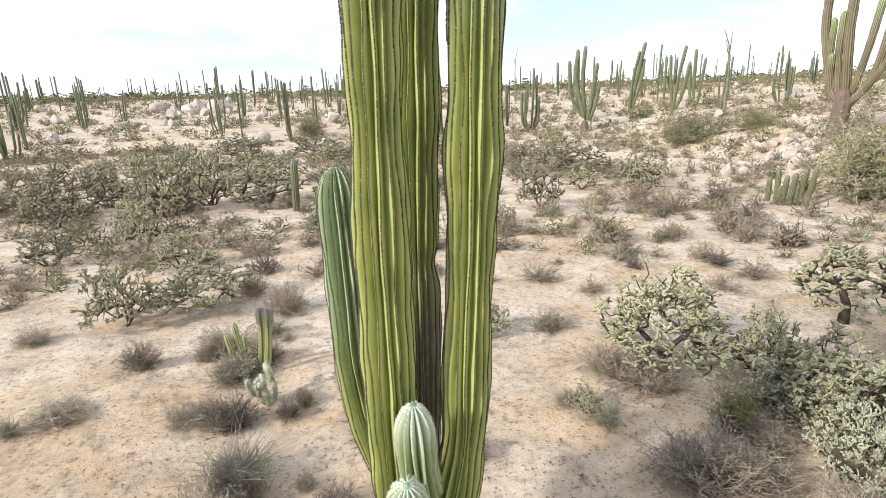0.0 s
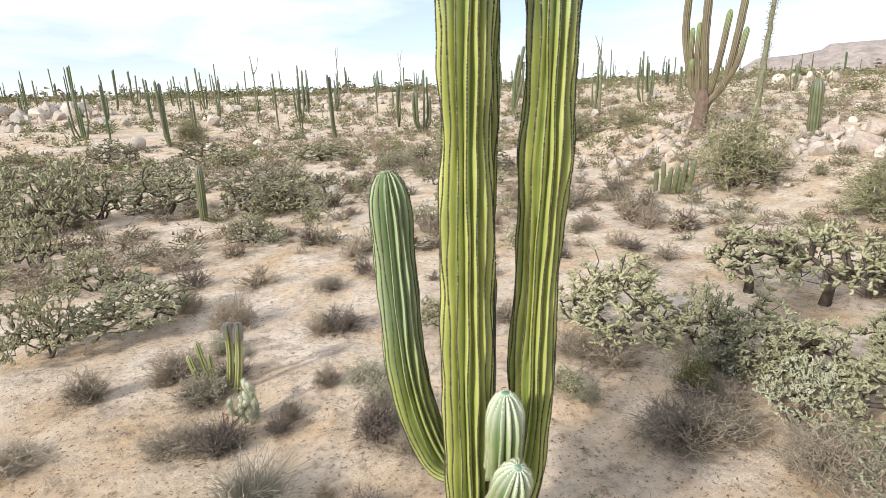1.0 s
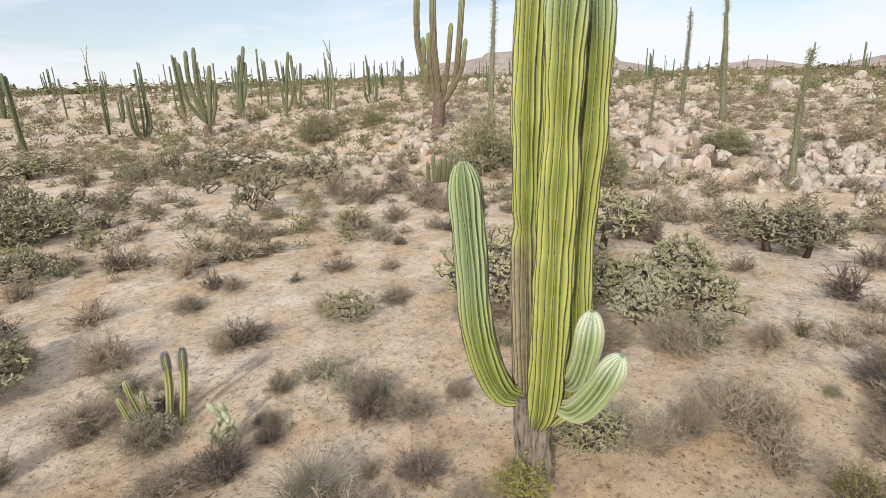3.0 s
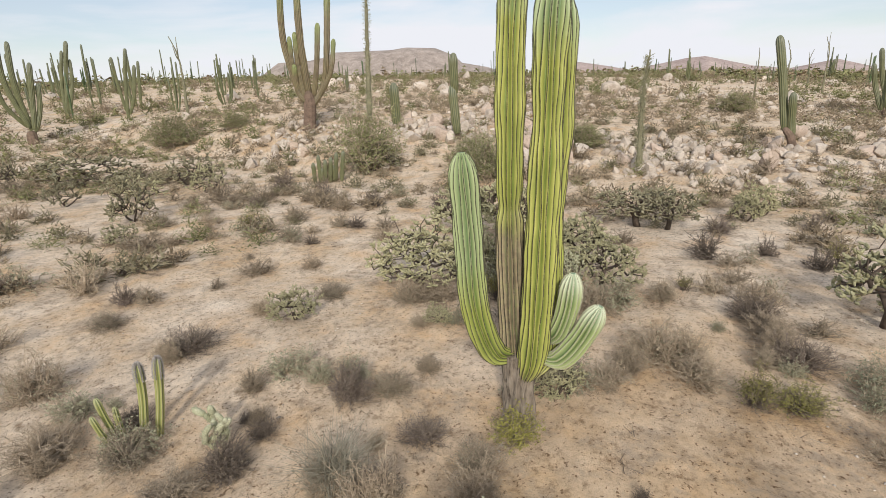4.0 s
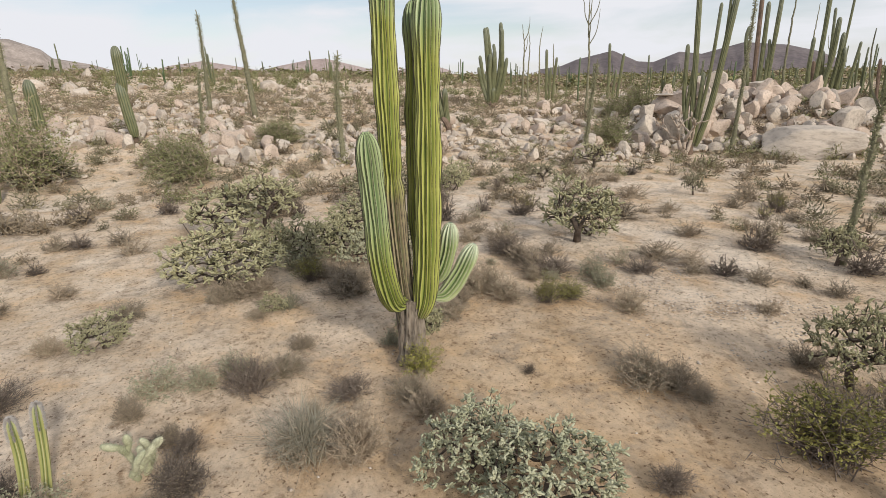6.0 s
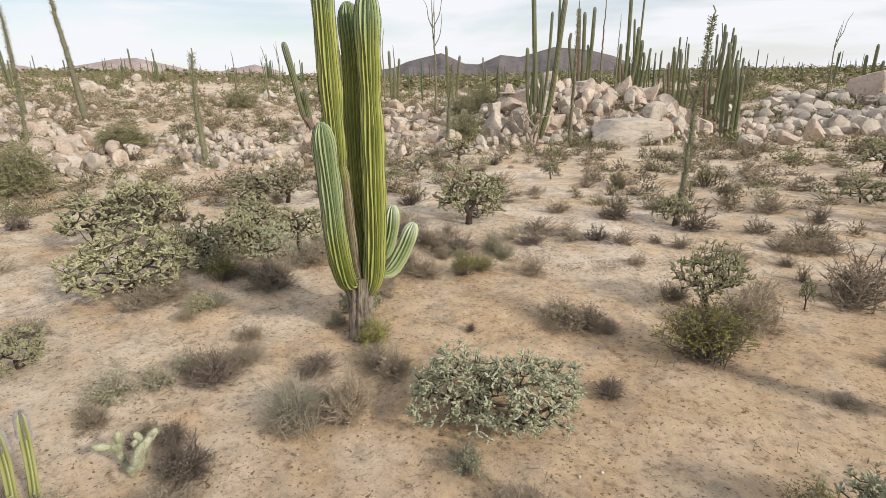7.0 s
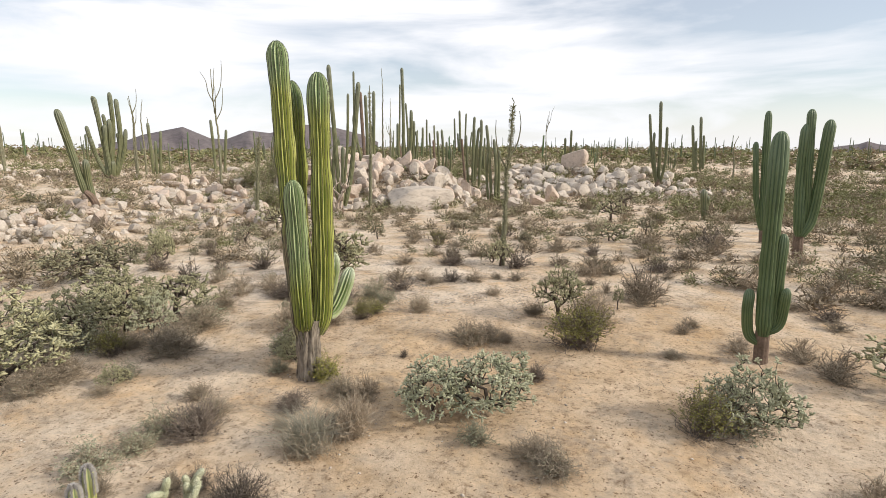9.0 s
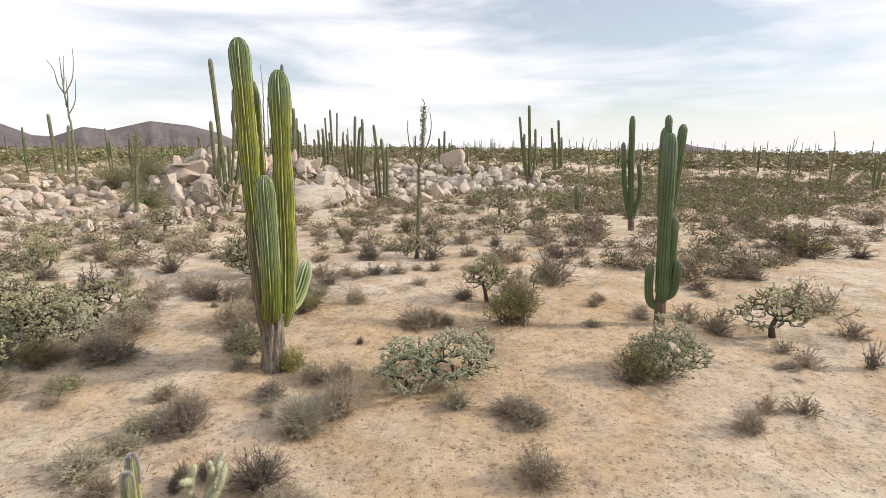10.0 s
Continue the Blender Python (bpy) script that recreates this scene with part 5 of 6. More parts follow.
for x, y, w, h in (
    (16.27, -2.78, 1.27, 0.64),
    (12.89, -1.1, 0.88, 0.53),
    (9.31, 19.82, 1.36, 0.68),
    (14.06, 22.7, 1.4, 0.7),
    (2.31, 7.43, 0.93, 0.51),
    (0.02, 5.6, 0.73, 0.58),
    (0.08, 1.74, 0.19, 0.19),
    (-0.68, 0.65, 0.92, 0.62),
    (0.85, -0.69, 0.64, 0.48),
    (2.03, 1.79, 0.7, 0.39),
    (2.67, -0.63, 0.93, 0.56),
    (4.63, -0.81, 0.88, 0.66),
    (5.56, -0.8, 0.71, 0.47),
    (4.86, -4.49, 1.32, 0.66),
    (2.4, -3, 1.05, 0.53),
    (1.79, -3.23, 0.83, 0.41),
    (1.95, -2.13, 0.96, 0.39),
    (3.07, -4.68, 0.86, 0.49),
    (6.43, -6.47, 1.26, 0.63),
    (8.27, -6.34, 1.03, 0.51),
    (8.52, -7.56, 1.09, 0.54),
    (8.07, 6.15, 0.81, 0.54),
):
    shrub("dry", x, y, w, h * 0.9)
for x, y, w, h in (
    (12.12, 12.24, 1.54, 0.58),
    (13.29, 9.58, 1.16, 0.77),
    (10.11, -4.48, 0.88, 0.53),
    (11.92, -4.7, 0.96, 0.58),
    (11.84, -2.36, 0.91, 0.55),
    (9.63, 11.7, 0.85, 0.42),
    (-0.3, 4.04, 0.66, 0.78),
    (-1.23, 0.34, 0.46, 0.31),
    (-2.61, -1.06, 1.07, 0.98),
    (2.61, -0.17, 0.52, 0.42),
    (1.05, -3.18, 0.81, 0.46),
    (1.62, -4.85, 0.93, 0.66),
    (-0.1, -5.23, 1.15, 0.77),
    (-1.19, -5.96, 0.8, 0.53),
    (-1.38, -4, 0.9, 0.34),
    (7.29, -1.97, 0.61, 0.61),
    (4.11, -7.64, 0.68, 0.51),
    (1.19, -12.71, 1.22, 0.82),
    (-2.07, 1.79, 0.43, 0.37),
    (2.64, 0.71, 0.59, 0.69),
    (2.31, 1.51, 0.55, 0.55),
    (11.67, 5.4, 1.03, 0.68),
):
    shrub("dry", x, y, w, h * 0.9)
for x, y, w, h in (
    (1.45, -6.48, 0.74, 0.44),
    (2.56, -7.74, 0.82, 0.41),
    (2.68, -6.17, 0.75, 0.37),
    (-0.45, -3.82, 0.58, 0.35),
    (-0.76, -8.25, 0.93, 0.62),
    (4.7, -5.92, 0.8, 0.4),
    (-1.88, -5.01, 0.73, 0.49),
    (2.13, 4, 0.48, 0.32),
    (-2.47, 3.82, 0.67, 0.37),
    (-3.45, -2.87, 1.33, 1.09),
    (-5.44, -10.34, 1.57, 0.98),
    (-3.44, -9.24, 1.12, 0.74),
    (-5.87, -0.53, 0.61, 0.51),
    (-2.65, -3.43, 0.26, 0.52),
    (-5.02, -0.63, 0.41, 0.31),
    (-4.54, -6.61, 0.96, 0.48),
    (-6.34, -3.48, 0.79, 0.39),
    (-3.38, -3.54, 1.29, 1),
    (-0.91, 0.38, 0.64, 0.43),
    (-2.76, 5.23, 0.67, 0.55),
    (-5.31, 3.85, 0.56, 0.4),
    (-5.71, 3.33, 0.51, 0.43),
):
    shrub("dry", x, y, w, h * 0.9)
for x, y, w, h in (
    (-6.16, 3.31, 0.57, 0.44),
    (-7.06, 1.61, 0.74, 0.42),
    (-7.93, 1.66, 0.44, 0.66),
    (-4.97, -0.34, 0.58, 0.29),
    (-6.25, -0, 0.82, 0.58),
    (-6.92, -2.93, 0.88, 0.44),
    (-8.59, -4.83, 1.35, 0.85),
    (1.79, -5.32, 1.01, 0.84),
    (-5.44, -9.4, 1.23, 1.03),
    (-7.98, -15.95, 1.11, 0.83),
    (-1.4, -1.35, 0.62, 0.37),
    (-8.41, 0.32, 0.86, 0.49),
    (-14.17, -10.09, 1.46, 0.73),
    (-2.16, -6.07, 1.02, 0.68),
    (-3.43, -7.9, 0.95, 0.57),
    (0.51, -3.26, 0.73, 0.44),
    (4.64, -8.9, 1.06, 0.63),
):
    shrub("dry", x, y, w, h * 0.9)
shrub("moss", 0.84, 2.86, 0.64, 0.46, "rounded moss-green shrub at the foot of the cactus")
shrub("grass", 0.0, 4.50, 0.62, 0.50)
shrub("leaf", 0.25, 6.80, 0.75, 0.42)
shrub("dry", 0.55, 7.0, 0.6, 0.36)
shrub("leaf", 5.35, 3.2, 1.1, 0.75)
shrub("green", 4.75, 3.25, 0.7, 0.6)
shrub("dry", 4.55, 4.2, 0.9, 0.55)
shrub("dry", 4.35, 4.75, 0.8, 0.5)
shrub("leaf", -4.55, 2.35, 1.15, 0.8)
shrub("dry", 4.3, 2.55, 0.8, 0.4)
shrub("dry", 4.75, 2.85, 0.7, 0.4)
for x, y, w, h in (
    (18, 9.4, 3.11, 3.11),
    (26.64, 24.25, 3.52, 2.54),
    (20.48, 0.53, 2.02, 1.27),
    (18.73, 5.06, 2.44, 1.46),
    (16.74, 4.67, 2.94, 1.81),
    (20.58, 0.52, 2.17, 1.22),
    (8.92, 47.7, 3.03, 2.02),
    (20.8, -19.92, 2.71, 1.75),
    (14.28, -12.99, 2.39, 1.86),
    (29.45, -8.55, 2.54, 1.45),
    (28.06, 20.87, 2.3, 1.15),
    (18.03, -18.54, 1.84, 2.21),
    (19.77, -66.67, 4.97, 3.31),
):
    shrub("palo", x, y, w * 1.15, h * 1.15)

# further plants on the sand
for x, y, w, h in (
    (12.35, 12.94, 1.29, 1.09),
    (12.53, 11.42, 1.08, 0.79),
    (4.18, 10.78, 0.78, 0.76),
    (5.32, 10.94, 0.49, 0.21),
    (3.72, 7.07, 0.54, 0.37),
    (0.62, 5.51, 0.37, 0.28),
    (-0.01, 4.11, 0.53, 0.31),
    (3.56, -0.61, 0.8, 0.46),
    (9.26, -3.75, 0.67, 0.5),
    (6.35, -2.55, 0.72, 0.57),
    (8.55, -6.84, 1.11, 0.49),
    (10.59, -1.24, 0.61, 0.44),
    (1.58, 4.35, 0.66, 0.37),
    (-0.03, 4.48, 0.79, 0.43),
    (-0.01, 3.19, 0.54, 0.43),
    (5.11, -0.31, 0.76, 0.47),
    (-2.22, -5.22, 0.75, 0.5),
    (-6.47, -8.18, 0.73, 0.44),
    (-5.71, -4.86, 0.75, 0.58),
    (-0.84, -7.75, 0.87, 0.68),
    (-6.87, -2.34, 0.65, 0.28),
    (-5.86, -0.23, 0.55, 0.29),
):
    shrub("dry", x, y, w, h)
for x, y, w, h in (
    (-6.15, 0.4, 0.63, 0.37),
    (-6.93, 1.09, 0.51, 0.32),
    (-8.54, -4.06, 1.05, 0.63),
    (-12.97, -7.4, 1.19, 0.44),
    (-2.71, 4.04, 0.66, 0.35),
    (-7.1, -4.33, 0.67, 0.5),
    (-4.17, -1.04, 0.45, 0.25),
    (-6.66, 1.8, 0.48, 0.15),
    (-4.42, -7.95, 0.71, 0.52),
    (-7.64, -8.5, 0.85, 0.5),
    (-12.16, -12.46, 1.07, 0.65),
    (-15.15, -12.57, 1.5, 0.72),
    (-19.13, -17.21, 1.84, 0.9),
    (-1.61, -12.82, 1.11, 0.64),
    (-3.99, -5.35, 0.54, 0.31),
    (-2.52, 9.07, 0.66, 0.32),
    (-0.99, 7.56, 0.64, 0.52),
    (-1.74, 6.58, 0.86, 0.31),
    (0.57, 4.25, 0.26, 0.26),
    (0.82, 5.78, 0.23, 0.18),
    (0.65, 9.99, 0.8, 0.55),
    (-0.06, 12.49, 0.74, 0.45),
):
    shrub("dry", x, y, w, h)
for x, y, w, h in (
    (2.22, 12.8, 0.77, 0.61),
    (-3.52, 12.34, 1.01, 0.43),
    (17.3, 22.79, 1.1, 0.53),
    (11.4, 13.29, 1.01, 0.64),
    (9.82, 9.09, 0.91, 0.46),
    (11.57, 8.38, 0.83, 0.51),
    (9.11, 12.61, 0.76, 0.42),
    (6.5, 8.79, 0.33, 0.2),
    (-2.42, -2.14, 0.68, 0.44),
    (-2.6, -5.45, 0.76, 0.61),
    (-1.95, -7.65, 0.74, 0.57),
    (-3.85, -6.16, 0.92, 0.47),
    (1.41, -2.81, 0.58, 0.31),
    (-0.27, -2.32, 0.48, 0.28),
    (-0.46, -12.73, 0.79, 0.48),
    (-3.98, 0.23, 0.38, 0.18),
    (-4.33, -1.4, 0.53, 0.26),
    (3.66, -1.27, 0.7, 0.36),
    (0.04, -3.73, 0.48, 0.23),
    (-1.59, -3.59, 0.45, 0.25),
    (-2.22, -4.16, 0.47, 0.26),
    (4.01, -11.54, 0.8, 0.48),
):
    shrub("dry", x, y, w, h)
for x, y, w, h in (
    (8.91, -8.93, 0.81, 0.42),
):
    shrub("dry", x, y, w, h)
for x, y, w, h in (
    (16.02, 16.84, 1.17, 0.56),
    (3.04, -7.24, 0.71, 0.52),
    (-11.42, -7.32, 2.41, 1.31),
    (-2.61, 15.48, 0.43, 0.43),
    (-8.34, 31.84, 0.8, 0.72),
    (-3.62, -8.31, 0.91, 0.57),
    (3.25, -8.23, 0.68, 0.68),
    (-3.9, -16.53, 1.37, 0.77),
):
    shrub("green", x, y, w, h)
for x, y, w, h in (
    (3.67, 0.02, 0.27, 0.21),
    (4.87, -1.19, 0.62, 0.6),
    (1.82, -1.03, 0.63, 0.42),
    (3.6, 3.86, 0.45, 0.35),
    (1.99, 2.22, 0.82, 0.48),
    (-7.96, -6.11, 0.84, 0.65),
    (-10.38, -10.02, 1.05, 0.6),
    (-2.16, 6.47, 0.33, 0.32),
    (0.89, 7.5, 0.28, 0.17),
    (11.33, 11.95, 0.95, 0.43),
    (7.63, 8.31, 0.88, 0.61),
    (13.12, 7.05, 0.87, 0.46),
    (2.54, -2.13, 0.59, 0.44),
):
    shrub("leaf", x, y, w, h)
for x, y, w, h in (
    (-3.3, 14.05, 1.26, 0.93),
    (-3.82, 20.65, 2.94, 1.68),
    (15.29, 15.7, 2.06, 1.41),
    (7.45, 12.62, 0.85, 0.69),
    (0.73, -5.71, 0.69, 0.6),
    (-2.39, -10.55, 1.38, 0.72),
):
    cholla(x, y, w, h)
for x, y, w, h in (
    (-2.97, -2.23, 0.25, 0.52),
    (-3.4, -12.42, 0.77, 0.77),
    (5.72, -8.1, 0.63, 0.63),
    (0.36, -8.42, 0.49, 0.57),
):
    cholla(x, y, w, h, True)


# ---- rocks ----
def rock_template(seed, detail=3, joints=13):
    """A granite block: flats cut by joints, with rounded weathered edges."""
    g = random.Random(seed)
    bm = bmesh.new()
    bmesh.ops.create_icosphere(bm, subdivisions=detail, radius=0.5)
    cuts = []
    for _ in range(joints):
        d = Vector((g.gauss(0, 1), g.gauss(0, 1), g.gauss(0, 0.9))).normalized()
        cuts.append((d, g.uniform(0.19, 0.40)))
    long = g.uniform(0.7, 1.0)
    for v in bm.verts:
        p = v.co.copy()
        p *= 1 + 0.16 * noise.noise(p * 2.2 + Vector((seed * 3.1, 0, 0)))
        for d, lim in cuts:
            s = p.dot(d)
            if s > lim:
                p -= d * (s - lim) * 0.95
        p *= 1 + 0.05 * noise.noise(p * 6 + Vector((seed, 5, 0))) + 0.025 * noise.noise(p * 15 + Vector((seed, 9, 0)))
        p.y *= long
        v.co = p
    zs = [v.co.z for v in bm.verts]
    lo, hi = min(zs), max(zs)
    for v in bm.verts:
        v.co.z = (v.co.z - lo) / (hi - lo)
    return bm


ROCKS, ROCK_DATA = [], []
for seed in range(8):
    bm = rock_template(seed + 1, 3 if seed not in (1, 3, 7) else 4, 2 if seed == 7 else 13)
    me = bpy.data.meshes.new("boulder")
    bm.to_mesh(me)
    bm.free()
    me.materials.append(M_PINK if seed in (0, 2, 3, 5, 7) else M_ROCK)
    me.shade_smooth()
    me.set_sharp_from_angle(angle=radians(27))
    ROCKS.append(me)
for seed in range(6):
    bm = rock_template(seed + 21, 2)
    ROCK_DATA.append((np.array([tuple(v.co) for v in bm.verts]), np.array([[v.index for v in f.verts] for f in bm.faces])))
    bm.free()


def boulder(x, y, w, h, pick=None, label="", sink=0.22, tilt=0.18, turn=None):
    g = random.Random(int(x * 97 + y * 43))
    me = ROCKS[g.randrange(8) if pick is None else pick]
    ob = new("boulder", me)
    ob.matrix_basis = Matrix.LocRotScale((x, y, gz(x, y) - sink * h), Euler((g.uniform(-tilt, tilt), g.uniform(-tilt, tilt), g.uniform(0, 6.28) if turn is None else turn)), (w, w * g.uniform(0.75, 1.0), h * (1 + sink)))
    tagged(ob, label or "weathered pale granite boulder half sunk in ground", "boulder", "granite boulders")


for x, y, w, h in (
    (10.9, -23.4, 1.7, 1.6),
    (12.6, -21.1, 1.7, 2),
    (29.4, -20.7, 1.8, 1.1),
    (8.7, -22.7, 1.3, 1),
    (3.8, -20.8, 1.8, 1.2),
    (8.9, -26, 1.4, 0.9),
    (14.3, -20.3, 1.7, 1.4),
    (11.9, -18.9, 1.3, 1.3),
    (0.5, -35.6, 1.6, 0.9),
    (-1.6, -35.7, 1.4, 0.9),
):
    boulder(x, y, w * 0.8, h * 0.55, tilt=0.1)
for x, y, w, h in (
    (9, -25, 1.5, 1),
    (13, -32.6, 1.6, 0.9),
    (11.2, -38.7, 1.8, 1),
    (-4.9, -35.7, 1.4, 1),
    (-5.9, -35.7, 1.4, 0.9),
    (-2.4, -41.1, 1.6, 1.1),
    (20.2, -10, 1.3, 0.6),
    (20.9, -12.1, 1.4, 0.8),
    (19.2, -12.8, 1.7, 0.7),
    (18.2, -6.3, 1, 0.7),
    (18.7, -5.2, 0.8, 0.7),
    (17.8, -15.1, 1.4, 0.8),
    (23.8, -17.9, 1.4, 0.8),
    (22.5, -20.1, 1.6, 1),
    (23.3, 7.4, 1.1, 1.1),
    (20.1, 2.4, 0.7, 0.7),
    (16.2, -5.3, 1.6, 1.3),
    (18.8, -6.5, 1, 1),
    (19, -3.6, 0.7, 0.9),
    (19.1, -3, 0.6, 0.9),
):
    boulder(x, y, w * 0.8, h * 0.55, tilt=0.1)
for x, y, w, h in (
    (17.7, -0.8, 1.1, 0.9),
    (17.8, -4.2, 0.7, 0.7),
    (18.7, -4.1, 0.6, 0.7),
    (22.1, 15.5, 0.9, 0.8),
    (22, 14.5, 1.2, 0.7),
    (20.3, 13.1, 1.1, 0.8),
    (21.5, 12.7, 1, 0.7),
    (19.9, 13.6, 1, 0.5),
    (24, 16.8, 1, 0.7),
    (18.2, 11.8, 0.8, 0.5),
    (22.5, 12.3, 0.7, 0.6),
    (28.1, 41.1, 1.6, 0.8),
    (29.1, 31, 1.1, 0.7),
    (21.4, 2.7, 1.1, 0.9),
    (18.7, 3.2, 1.8, 0.9),
    (27.3, 2.6, 1.2, 0.6),
    (24.9, 7.7, 1.2, 1.3),
    (22.2, 8.3, 1.6, 0.6),
    (23, 4.1, 1.3, 0.5),
    (20, 3.9, 1.2, 0.5),
    (22.3, 1.7, 1, 0.5),
    (22.8, 7.8, 0.8, 0.8),
    (24.1, 1.2, 1.1, 0.5),
    (25, 5.6, 0.9, 0.6),
):
    boulder(x, y, w * 0.8, h * 0.55, tilt=0.1)
for x, y, w, h in (
    (23.8, 6, 1, 0.6),
    (24.7, 3.5, 1.1, 0.6),
    (19, 2.2, 1.1, 0.6),
    (19.2, -11.4, 1.8, 0.7),
    (17.8, -9.2, 1.1, 0.7),
    (23.1, -15.5, 1.8, 0.7),
    (18.7, -15.2, 0.9, 0.6),
    (24.1, 8.7, 0.9, 0.6),
    (18, -7.8, 0.8, 0.7),
    (16.5, -3.7, 0.9, 0.7),
    (18.5, -3.7, 0.8, 0.8),
    (19.5, -6.5, 0.8, 0.7),
    (21.7, -19.3, 1.5, 1.1),
    (16.4, -11, 0.9, 0.5),
):
    boulder(x, y, w * 0.8, h * 0.55, tilt=0.1)
boulder(8.7, -18.5, 5.0, 1.25, 1, "broad sloping pale granite slab at the hill foot", 0.3, 0.05, 0.6)
boulder(15.2, -17.8, 2.7, 1.0, 3, "stacked layered pinkish granite boulder", 0.45, 0.1)
boulder(15.6, -18.0, 2.0, 0.8, 6, "stacked layered pinkish granite boulder", -0.8, 0.1)
HILL = random.Random(3)
for k in range(105):
    # larger blocks lie toward the face of the boulder hill
    v = HILL.uniform(-4.4, 1.6)
    u = HILL.uniform(-4.9, 4.9) * (1 - 0.05 * max(v, 0))
    w = HILL.choice((0.6, 0.8, 1.0, 1.2, 1.5)) * HILL.uniform(0.85, 1.15)
    boulder(13.2 + 0.852 * u + 0.523 * v, -21.6 + 0.523 * u - 0.852 * v, w, w * HILL.uniform(0.5, 0.85), sink=0.35, tilt=0.4)
boulder(3.3, -42.6, 2.6, 2.2, 7, "large rounded pinkish boulder atop the rocks", 0.05)


def scatter(name, templates, places, material, label, category, smooth=False):
    """Many small pieces joined in one object. places: x, y, z, width, height, turn, template."""
    V, Fc, base = [], [], 0
    for x, y, z, w, h, turn, k in places:
        v, f = templates[k]
        c, s = math.cos(turn), math.sin(turn)
        q = np.empty_like(v)
        q[:, 0], q[:, 1], q[:, 2] = x + w * (c * v[:, 0] - s * v[:, 1]), y + w * (s * v[:, 0] + c * v[:, 1]), z + h * v[:, 2]
        V.append(q)
        Fc.append(f + base)
        base += len(v)
    V, Fc = np.concatenate(V), np.concatenate(Fc)
    me = bpy.data.meshes.new(name)
    me.vertices.add(len(V))
    me.vertices.foreach_set("co", V.astype(np.float32).ravel())
    me.loops.add(Fc.size)
    me.loops.foreach_set("vertex_index", Fc.astype(np.int32).ravel())
    me.polygons.add(len(Fc))
    me.polygons.foreach_set("loop_start", np.arange(0, Fc.size, 3, dtype=np.int32))
    me.update(calc_edges=True)
    me.materials.append(material)
    if smooth:
        me.shade_smooth()
        me.set_sharp_from_angle(angle=radians(36))
    tagged(new(name, me), label, category, kind="stuff")


def clear(x, y, gap=0.0):
    """Keeps scattered things out of the open sand round the great cactus."""
    return math.hypot(x - 0.5, y - 3) > 8.5 + gap


def front_at(x, y):
    a = math.degrees(math.atan2(y - 3, x))
    return math.hypot(x, y - 3) - float(np.interp(a, [-180, -120, -95, -80, -66, -50, -30, 0, 25, 45, 90, 140, 180], [90, 80, 60, 36, 27, 18, 14.3, 14.6, 17, 36, 38, 60, 90]))


ROCK_BANDS = (
    (20.8, 14.1, 25.3, 15.8, 2.5, 150, 0.22, 0.75),
    (22.3, 8.0, 26.0, 8.7, 1.0, 60, 0.25, 0.8),
    (22.4, 4.6, 27.0, 4.8, 1.6, 80, 0.25, 0.8),
    (18.1, 2.9, 26.0, 2.8, 1.2, 100, 0.25, 0.9),
    (16.2, -1.9, 20.5, -3.0, 2.3, 150, 0.2, 0.65),
    (14.2, -5.1, 20.0, -7.6, 2.0, 130, 0.18, 0.7),
    (13.8, -8.0, 21.0, -12.0, 2.7, 120, 0.2, 0.8),
    (15.7, -11.8, 24.0, -17.5, 2.4, 90, 0.2, 1.0),
    (16.6, -0.6, 20.9, -2.5, 1.2, 80, 0.25, 0.8),
    (17.0, -2.9, 21.6, -5.5, 1.8, 130, 0.22, 0.7),
    (11.8, -11.0, 15.4, -15.1, 1.8, 120, 0.2, 0.8),
    (13.4, -9.0, 22.5, -19.0, 4.2, 120, 0.2, 1.0),
    (7.2, -24.0, 9.0, -34.0, 4.2, 280, 0.5, 1.5),
    (2.0, -34.0, 2.5, -44.0, 7.0, 560, 0.5, 1.7),
    (-4.5, -36.5, -4.5, -42.0, 3.6, 130, 0.4, 1.4),
    (27.0, 3.8, 35.0, 3.0, 4.0, 120, 0.3, 1.0),
    (18.0, 2.6, 22.9, 1.6, 1.7, 80, 0.25, 1.1),
    (21.4, 7.4, 26.0, 9.0, 2.4, 110, 0.25, 1.1),
    (-0.8, 70.0, -0.5, 92.0, 5.5, 60, 0.8, 3.0),
    (32.0, 66.0, 40.0, 84.0, 12.0, 170, 0.5, 1.6),
)


